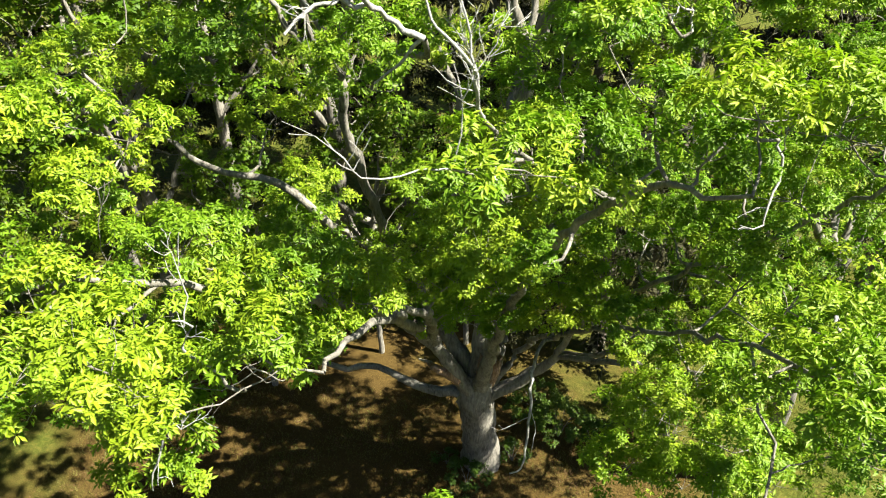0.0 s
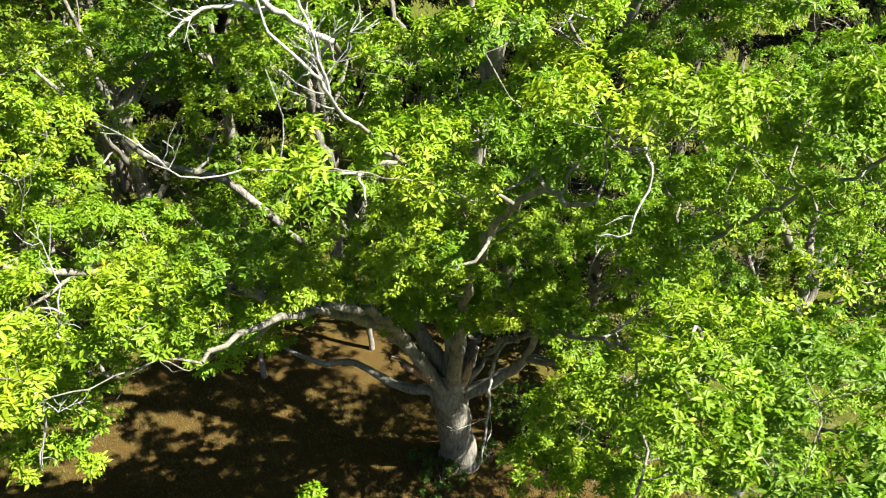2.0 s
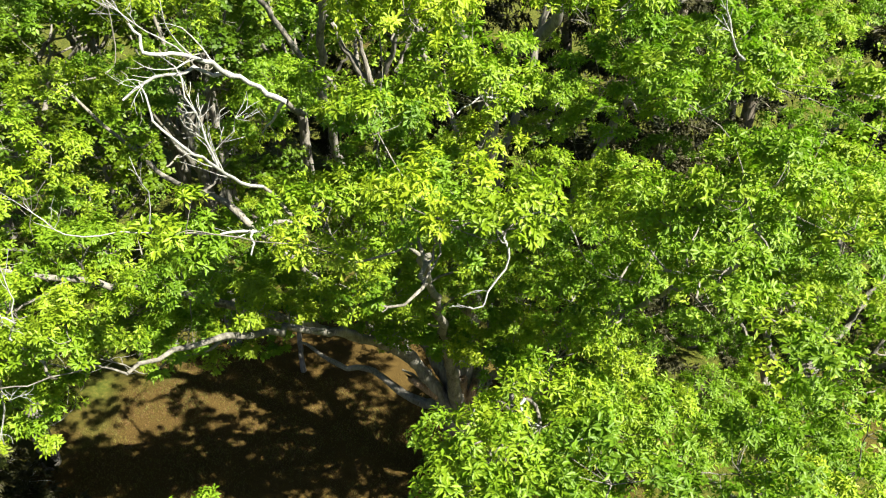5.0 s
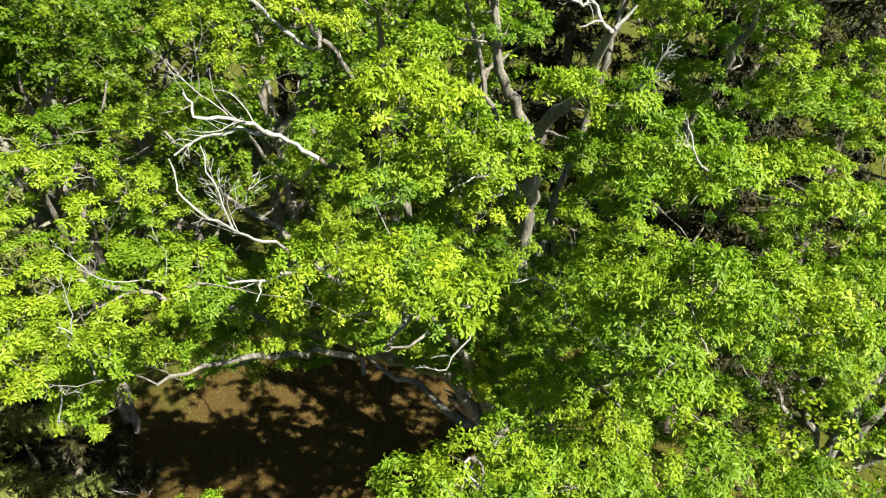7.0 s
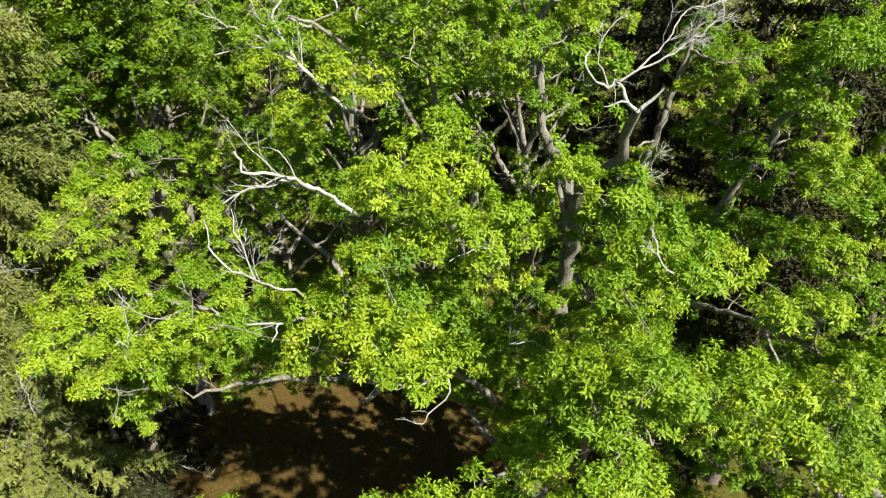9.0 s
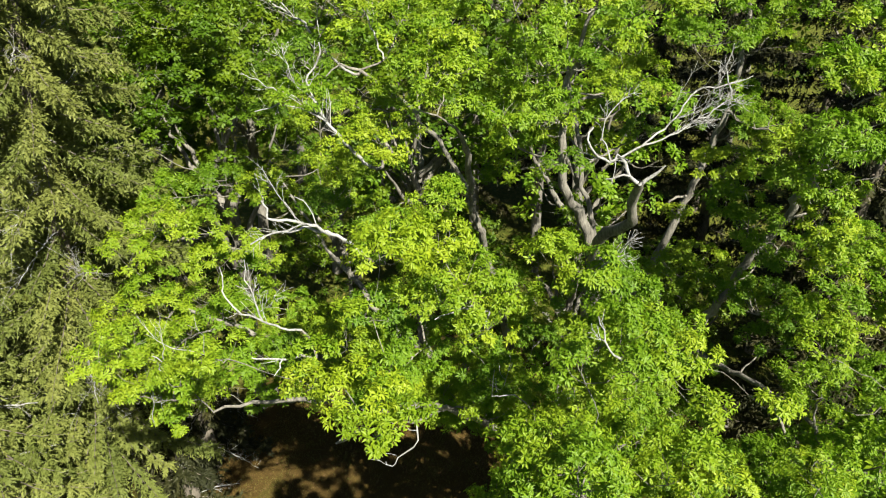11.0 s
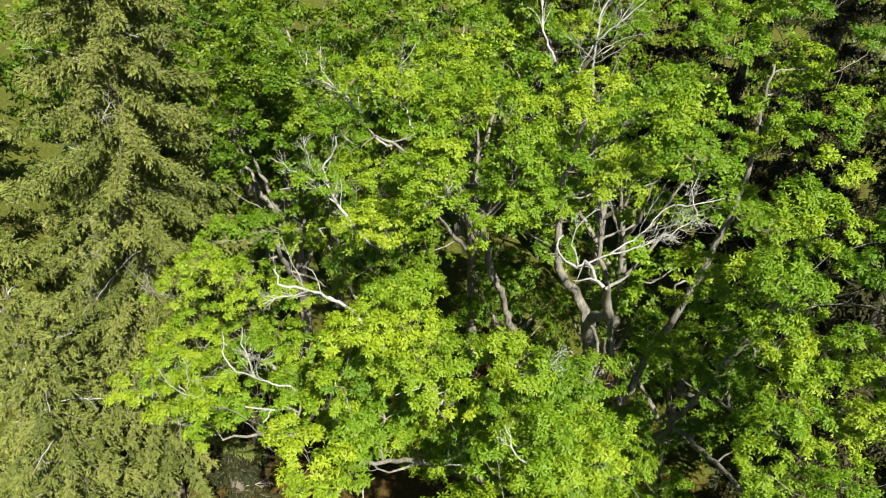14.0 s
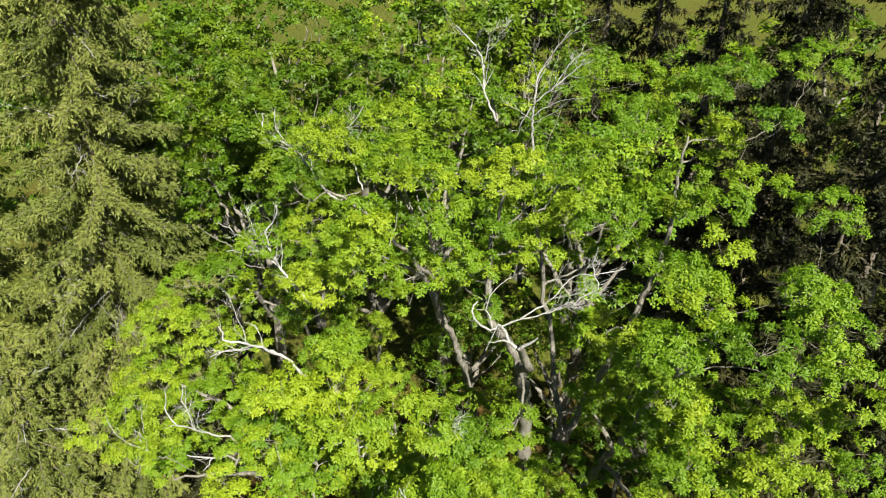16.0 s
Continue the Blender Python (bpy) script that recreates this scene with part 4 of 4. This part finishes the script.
dead([(0.1, 6.4, 19.95), (0.15, 6.4, 20.35), (0.15, 6.35, 20.7), (0.1, 6.35, 21.05)], 0.014, 0.3)
dead([(-2.85, 6.7, 16.85), (-3.15, 6.65, 17.15), (-3.2, 6.6, 17.4), (-3.1, 6.65, 17.75), (-3.2, 6.5, 17.9)], 0.04, 0.5)
dead([(-3.2, 6.75, 17.6), (-3.1, 6.8, 18), (-3.15, 6.85, 18.4), (-3.25, 6.85, 18.8)], 0.02, 0.4)
dead([(-3.4, 6.35, 16.75), (-3.6, 6.4, 16.4), (-3.7, 6.35, 15.9), (-3.9, 6.3, 15.45), (-4, 6.3, 15.05)], 0.035, 0.2)
dead([(-3.5, 6.3, 16.5), (-3.75, 6.2, 16.45), (-4, 6.05, 16.45)], 0.018, 0.4)
dead([(-3.5, 6.3, 16.45), (-3.3, 6.25, 16.35), (-3.1, 6.4, 16.45)], 0.015, 0.4)
dead([(2.8, 16.1, 8.5), (2.7, 15.7, 7.7), (2.7, 15.45, 7.25), (2.55, 14.8, 6.2), (2.4, 14.45, 5.6), (2.05, 14.4, 5.4)], 0.09, 0.15)
dead([(4.95, 6.95, 17.6), (4.9, 6.8, 17.5), (5.15, 6.7, 17.4), (5.45, 6.55, 17.3), (5.85, 6.6, 17.4), (6, 6.55, 17.4)], 0.04, 0.3)
oak = broadleaf_tree("oak_tree", (1.65, 20.6, -1.35), "huge spreading oak with grey furrowed trunk and bleached dead limbs", OAK_TRUNK, OAK_LIMBS,
               OAK_CLUMPS, OAK_DEAD, OAK_LEAF, OAK_BARK, OAK_SHAPE, OAK_FACES, 11, size=(0.078, 0.138), fill=1.0, flat=0.56, sub_r=0.30, per_tuft=9, tufts=11, tight=0.88,
               young=[(2.75, 10.0, 22.2, 1.5), (4.2, 6.9, 20.4, 1.2), (4.3, 6.9, 19.6, 1.0), (1.9, 14.2, 24.3, 1.2)])


def broken_stub(points, radii, seed):
    """The splintered end of a limb that broke away."""
    rng = np.random.default_rng(seed)
    line, rad = smooth_line(points, radii, 0.09, rng, 0.008)
    v, f = tube(line, rad, 11, rng, 0.06)
    way = unit(line[-1] - line[-2])
    v[-11:] += way * rng.uniform(-0.05, 0.28, 11)[:, None]
    last = len(v) - 11
    v = np.vstack([v, line[-1] - way * 0.06])
    cap = np.array([[last + i, last + (i + 1) % 11, len(v) - 1, len(v) - 1] for i in range(11)])
    mesh_part("broken_stub", v, np.vstack([f, cap]), TORN_WOOD, oak, "splintered stub of torn reddish wood", smooth=False)


broken_stub([(1.45, 19.6, 4.3), (1.5, 19.45, 5.0), (1.55, 19.35, 5.7)], [0.34, 0.27, 0.22], 71)
broken_stub([(1.75, 19.6, 4.2), (1.95, 19.45, 4.9), (2.05, 19.4, 5.5)], [0.22, 0.17, 0.14], 72)
broken_stub([(0.9, 19.5, 4.2), (0.2, 19.2, 5.0), (-0.4, 19.1, 5.5)], [0.22, 0.18, 0.13], 73)


# ---- the wood behind ----
def wood_tree(name, x, y, height, spread, label, leaf, shape, faces, seed, count=34, size=(0.22, 0.32), sub_r=0.6, per_tuft=5, tufts=9, girth=1.0, blob=(1.3, 1.9)):
    """A full-grown tree further off: limbs spread round its trunk, clumps of larger leaf sprays over its crown."""
    rng = np.random.default_rng(seed)
    z0 = float(ground_height(x, y))
    top = height * 0.7
    trunk = ([(x, y, z0 - 0.4), (x, y, z0 + 1.0), (x + rng.normal(0, 0.3), y + rng.normal(0, 0.3), height * 0.4), (x + rng.normal(0, 0.5), y + rng.normal(0, 0.5), top)],
             [0.48 * girth, 0.38 * girth, 0.28 * girth, 0.05])
    limbs = []
    for k in range(7):
        a = k * 2.4 + rng.uniform(0, 0.8)
        zb = height * rng.uniform(0.3, 0.6)
        zt = min(zb + height * rng.uniform(0.15, 0.32), height - 1.5)
        rr = spread * rng.uniform(0.55, 0.9)
        limbs.append(([(x, y, zb), (x + rr * 0.5 * math.cos(a), y + rr * 0.5 * math.sin(a), zb * 0.55 + zt * 0.45), (x + rr * math.cos(a), y + rr * math.sin(a), zt)], [0.18, 0.12, 0.04]))
    clumps = []
    for k in range(count):
        d = dome(rng, 1, -0.5)[0]
        reach = rng.uniform(0.72, 1.0)
        clumps.append((x + d[0] * spread * reach, y + d[1] * spread * reach, height * 0.62 + d[2] * height * 0.36 * reach, rng.uniform(*blob)))
    return broadleaf_tree(name, (x, y, z0), label, trunk, limbs, clumps, [], leaf, OAK_BARK, shape, faces, seed + 1, "trees of the wood", size, 0.8, 0.62, sub_r, per_tuft, tufts)


MAPLE = "dense dark green maple at the edge of the wood"
FAR_OAK = "tall oak of the wood behind the clearing"
wood_tree("maple_tree", -17.0, 16.8, 24.8, 4.8, MAPLE, MAPLE_LEAF, PLAIN_SHAPE, PLAIN_FACES, 21, 74, (0.16, 0.23), 0.5, 7, 9, blob=(1.0, 1.5))
wood_tree("maple_tree", -23.5, 17.0, 25.0, 5.2, MAPLE, MAPLE_LEAF, PLAIN_SHAPE, PLAIN_FACES, 22, 76, (0.17, 0.25), 0.52, 7, 9, blob=(1.0, 1.6))
wood_tree("maple_tree", -25.5, 24.0, 25.0, 5.2, MAPLE, MAPLE_LEAF, PLAIN_SHAPE, PLAIN_FACES, 38, 56, (0.22, 0.32), 0.6, 6, 8)
wood_tree("maple_tree", -12.8, 26.5, 21.5, 4.6, "dark green maple standing close behind the oak", MAPLE_LEAF, MAPLE_SHAPE, MAPLE_FACES, 23, 46, (0.16, 0.24), 0.6, 6, 8)
wood_tree("hickory_tree", 13.2, 19.6, 17.0, 3.9, "slender light green hickory beside the oak", OAK_LEAF, PLAIN_SHAPE, PLAIN_FACES, 26, 44, (0.16, 0.24))
wood_tree("oak_tree", -5.5, 31.0, 22.5, 5.0, FAR_OAK, OAK_LEAF, PLAIN_SHAPE, PLAIN_FACES, 24, 44)
wood_tree("oak_tree", -15.5, 29.0, 22.5, 5.0, FAR_OAK, OAK_LEAF, PLAIN_SHAPE, PLAIN_FACES, 33, 40)
wood_tree("maple_tree", -24.0, 29.0, 22.0, 5.0, MAPLE, MAPLE_LEAF, PLAIN_SHAPE, PLAIN_FACES, 27, 40)
wood_tree("maple_tree", -33.0, 22.0, 22.5, 5.5, MAPLE, MAPLE_LEAF, PLAIN_SHAPE, PLAIN_FACES, 28, 40)
wood_tree("maple_tree", -13.0, 39.0, 23.0, 5.5, MAPLE, MAPLE_LEAF, PLAIN_SHAPE, PLAIN_FACES, 29, 36)
wood_tree("maple_tree", -33.0, 33.0, 21.0, 5.5, MAPLE, MAPLE_LEAF, PLAIN_SHAPE, PLAIN_FACES, 30, 36)

wood_tree("maple_tree", -29.5, 11.0, 25.0, 5.5, MAPLE, MAPLE_LEAF, PLAIN_SHAPE, PLAIN_FACES, 34, 40)
wood_tree("maple_tree", -38.5, 13.5, 25.0, 5.8, MAPLE, MAPLE_LEAF, PLAIN_SHAPE, PLAIN_FACES, 36, 34, (0.34, 0.5), 0.75, 4, 7)

# low trees added to darken gaps where lit lawn would show through
SAPLING = "small dark green maple added to darken gaps behind the oak"
for k, (ux, uy, uh, us, un) in enumerate([(-8.2, 25.2, 12.0, 3.4, 30), (-3.2, 27.6, 12.5, 3.4, 30), (1.2, 28.4, 13.0, 3.2, 28), (-17.0, 24.0, 12.0, 3.2, 26)]):
    wood_tree("maple_tree", ux, uy, uh, us, SAPLING, MAPLE_LEAF, PLAIN_SHAPE, PLAIN_FACES, 240 + 3 * k, un, (0.15, 0.22), 0.5, 5, 8, 0.35, (0.8, 1.2))


def spruce_tree(x, y, height, spread, seed, label, dense=1.0, lean=(0, 0), low=0.12, needle=SPRUCE_NEEDLE, sticks=True, taper=0.75, most=9.0):
    """A spruce: straight trunk, whorls of drooping boughs, hanging sprays of short needled twigs."""
    rng = np.random.default_rng(seed)
    z0 = float(ground_height(x, y))
    tree = empty("spruce_tree", (x, y, z0), label, "tree", "spruces at the edge of the wood")
    tl, tr = smooth_line([(x, y, z0 - 0.4), (x + lean[0] * 0.5, y + lean[1] * 0.5, height * 0.5), (x + lean[0], y + lean[1], height)], [0.42, 0.28, 0.03], 0.5, rng, 0.02)
    v, f = tube(tl, tr, 12, rng, 0.04)
    mesh_part("trunk", v, f, SPRUCE_BARK, tree, smooth=True)
    n = int(height * (7.6 if dense > 0.8 else 2.7))
    for k in range(n):
        u = low + (1 - low) * (k + rng.uniform(0, 1)) / n
        h = height * u
        i = min(int(u * (len(tl) - 1)), len(tl) - 1)
        a = k * 2.399 + rng.normal(0, 0.25)
        length = min(spread * (1 - u) ** taper, most) * rng.uniform(0.75, 1.12) + 0.4
        out_d = np.array([math.cos(a), math.sin(a), 0])
        p0 = tl[i]
        sag = rng.uniform(0.02, 0.26)
        p1 = p0 + out_d * length * 0.5 + np.array([0, 0, -0.6 * sag * length])
        p2 = p0 + out_d * length + np.array([0, 0, -sag * length])
        bl, br = smooth_line([p0, p1, p2], [0.035, 0.02, 0.006], 0.4, rng, 0.02)
        v, f = tube(bl, br, 4 if dense > 0.8 else 3)
        bough = mesh_part("bough", v, f, SPRUCE_BARK, tree, smooth=True)
        m = int(length * (48 if dense > 0.8 else 72) * dense)
        s = rng.uniform(0.05, 1.0, m) ** 0.8
        at = bl[np.minimum((s * (len(bl) - 1)).astype(int), len(bl) - 1)]
        side = np.cross(out_d, np.array([0, 0, 1.0]))
        sgn = np.where(rng.uniform(size=m) < 0.5, -1.0, 1.0)
        way = out_d * rng.uniform(0.25, 0.9, m)[:, None] + side * (sgn * rng.uniform(0.2, 1.0, m))[:, None] + np.array([0, 0, 1.0]) * rng.uniform(-1.0, 0.45, m)[:, None]
        way = unit(way)
        twig = rng.uniform(0.22, 0.80, m) * (0.55 + 0.45 * (1 - s)) * min(1.0, 0.4 + length / 4) * (1.0 if dense > 0.8 else 1.3)
        reps = 8 if dense > 0.8 else 5
        q = np.repeat(np.arange(m), reps)
        w = np.tile(np.linspace(0.05, 1.0, reps), m) + rng.normal(0, 0.04, m * reps)
        droop = np.zeros((m * reps, 3))
        droop[:, 2] = -0.30 * w * w * twig[q]
        base = at[q] + way[q] * (w * twig[q])[:, None] + droop
        nd = unit(way[q] * 1.0 + rng.normal(0, 0.6, (m * reps, 3)) + np.array([0, 0, -0.35]) * w[:, None])
        ln = rng.uniform(0.10, 0.19, m * reps) * (1.0 if dense > 0.8 else 1.8)
        v, f = leaves(base, nd, np.array([0, 0, 1.0]) + rng.normal(0, 0.5, (m * reps, 3)), ln, NEEDLE_SHAPE, NEEDLE_FACES)
        tagged(mesh_part("foliage", v, f, needle, bough), kind="stuff")
        if sticks and k % 7 == 3:
            way = unit(out_d + rng.normal(0, 0.35, 3))
            tip = p0 + way * length * rng.uniform(0.75, 1.02)
            v, f = bare_branch(rng, [p0, 0.5 * (p0 + tip) + np.array([0, 0, 0.15]), tip], 0.03, 0.9)
            mesh_part("dead_branch", v, f, DEAD_WOOD, tree, "bleached bare dead branch", smooth=True)
    return tree


NEAR_SPRUCE = "tall olive green spruce with drooping boughs"
FAR_SPRUCE = "spruce at the back of the wood, needles darkened for shade"
spruce_tree(-15.7, 7.2, 38.0, 7.8, 41, NEAR_SPRUCE, 1.1, (0.9, 4.0), 0.17, taper=0.9, most=5.2)
spruce_tree(-12.8, 3.4, 17.5, 5.2, 44, "olive green spruce of middle height", 0.85, low=0.12)
spruce_tree(-19.5, 3.0, 40.0, 6.2, 42, NEAR_SPRUCE, 0.7)
spruce_tree(-20.5, 10.5, 43.0, 6.8, 43, NEAR_SPRUCE, 0.8)
# shade is in the needle colour; the first three also shade the rest
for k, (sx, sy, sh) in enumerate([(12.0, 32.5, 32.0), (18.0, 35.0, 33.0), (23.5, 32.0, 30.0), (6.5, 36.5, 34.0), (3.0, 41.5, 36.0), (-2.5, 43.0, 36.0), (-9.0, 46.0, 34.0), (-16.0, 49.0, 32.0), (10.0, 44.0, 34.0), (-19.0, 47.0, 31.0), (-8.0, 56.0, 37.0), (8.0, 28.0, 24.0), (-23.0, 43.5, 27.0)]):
    spruce_tree(sx, sy, sh, 5.6, 50 + k, FAR_SPRUCE, 0.44, needle=SHADED_NEEDLE, sticks=False)
# added small trees, needles darkened to stand for the tall spruce's shaded boughs
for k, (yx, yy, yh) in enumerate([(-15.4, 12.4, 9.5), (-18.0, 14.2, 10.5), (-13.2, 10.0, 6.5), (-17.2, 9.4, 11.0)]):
    spruce_tree(yx, yy, yh, 3.0, 80 + k, "small added spruce with shade-dark needles under the taller trees", 0.7, low=0.06, needle=SHADED_NEEDLE)
for k, (mx, my, mh) in enumerate([(-41.0, 20.0, 25.0), (-36.0, 28.0, 25.0), (-28.0, 38.0, 25.0), (-20.5, 41.0, 25.0), (-47.0, 27.0, 24.0), (-25.0, 48.0, 24.0)]):
    wood_tree("maple_tree", mx, my, mh, 5.8, MAPLE, MAPLE_LEAF, PLAIN_SHAPE, PLAIN_FACES, 200 + 3 * k, 34, (0.34, 0.5), 0.75, 4, 7)
far = np.random.default_rng(77)
for k, (bearing, away) in enumerate([(-51, 62), (-46, 54), (-44, 70), (-40, 58), (-24, 60), (-17, 66), (-9, 58), (-2, 64), (6, 56), (14, 62), (22, 54), (29, 58), (18, 44), (27, 42)]):
    a = radians(bearing)
    wood_tree("maple_tree" if k % 2 else "oak_tree", 10 + away * math.sin(a), 2 + away * math.cos(a), float(far.uniform(19, 24)), 5.5, "distant broad tree of the wood",
              MAPLE_LEAF if k % 2 else OAK_LEAF, PLAIN_SHAPE, PLAIN_FACES, 100 + 2 * k, 26, (0.38, 0.55), 0.8, 4, 7)


# ---- undergrowth and ground cover ----
def shrub(x, y, radius, height, seed, label):
    """A low bush: stems from one root and small leafy domes."""
    rng = np.random.default_rng(seed)
    z0 = float(ground_height(x, y))
    bush = empty("shrub", (x, y, z0), label, "shrub", "shrubs under the trees")
    pieces = []
    for k in range(7):
        a = k * 0.9 + rng.uniform(0, 0.5)
        reach = radius * rng.uniform(0.3, 0.8)
        tl, tr = smooth_line([(x, y, z0 - 0.1), (x + 0.4 * reach * math.cos(a), y + 0.4 * reach * math.sin(a), z0 + 0.45 * height), (x + reach * math.cos(a), y + reach * math.sin(a), z0 + height * rng.uniform(0.6, 0.9))],
                             [0.022, 0.015, 0.006], 0.15, rng, 0.01)
        pieces.append(tube(tl, tr, 5))
    v, f = joined(pieces)
    mesh_part("stem", v, f, OAK_BARK, bush, smooth=True)
    (v, f), _ = clump(rng, (x, y, z0 + 0.5 * height), radius, PLAIN_SHAPE, PLAIN_FACES, (0.09, 0.15), 0.6 * height / radius, 0.26, 1.1, 6, 10)
    tagged(mesh_part("foliage", v, f, SHRUB_LEAF, bush), kind="stuff")


BUSH = "small leafy green shrub at the foot of the oak"
THICKET = "dark green shrub in the shade behind the oak"
shrub(1.0, 19.2, 0.95, 1.3, 301, BUSH)
shrub(3.0, 20.6, 0.7, 1.0, 302, BUSH)
shrub(0.2, 20.4, 0.5, 0.7, 303, BUSH)
for k, (bx, by, br, bh) in enumerate([(5.2, 22.0, 1.3, 1.9), (6.6, 21.2, 1.1, 1.5), (4.2, 23.4, 1.3, 1.8), (8.4, 22.6, 1.3, 1.9), (-10.8, 8.4, 0.8, 1.0), (-12.0, 9.6, 0.7, 0.9)]):
    shrub(bx, by, br, bh, 310 + k, THICKET)


def scatter_ground(name, count, box, size, mat, flat, seed, label, shape, faces):
    """Blades or fallen leaves strewn unevenly over a stretch of ground."""
    rng = np.random.default_rng(seed)
    x, y = rng.uniform(box[0], box[2], count), rng.uniform(box[1], box[3], count)
    drift = np.sin(x * 0.9 + 1.3) * np.sin(y * 1.1 + x * 0.3) + 0.6 * np.sin(x * 2.3) * np.cos(y * 2.9) + rng.normal(0, 0.6, count)
    x, y = x[drift > -0.1], y[drift > -0.1]
    n = len(x)
    base = np.stack([x, y, ground_height(x, y) + 0.01], axis=1)
    a = rng.uniform(0, 2 * np.pi, n)
    way = np.stack([np.cos(a), np.sin(a), rng.uniform(0.0, 0.2, n) if flat else rng.uniform(0.6, 2.2, n)], axis=1)
    up = np.array([0, 0, 1.0]) + rng.normal(0, 0.25, (n, 3))
    v, f = leaves(base, way, up, rng.uniform(size[0], size[1], n), shape, faces)
    tagged(mesh_part(name, v, f, mat), label, name.replace("_", " "), kind="stuff")


BLADE_SHAPE = np.array([[0.0, 0.07, 0], [0.0, -0.07, 0], [1.0, 0, 0.0]])
scatter_ground("grass", 90000, (-17, 12, 18, 25), (0.08, 0.20), GRASS_BLADE, False, 401, "thin dry summer grass under the trees", BLADE_SHAPE, NEEDLE_FACES)
scatter_ground("leaf_litter", 14000, (-17, 12, 10, 25), (0.07, 0.14), DEAD_LEAF, True, 402, "brown fallen leaves strewn on the lawn", PLAIN_SHAPE, PLAIN_FACES)
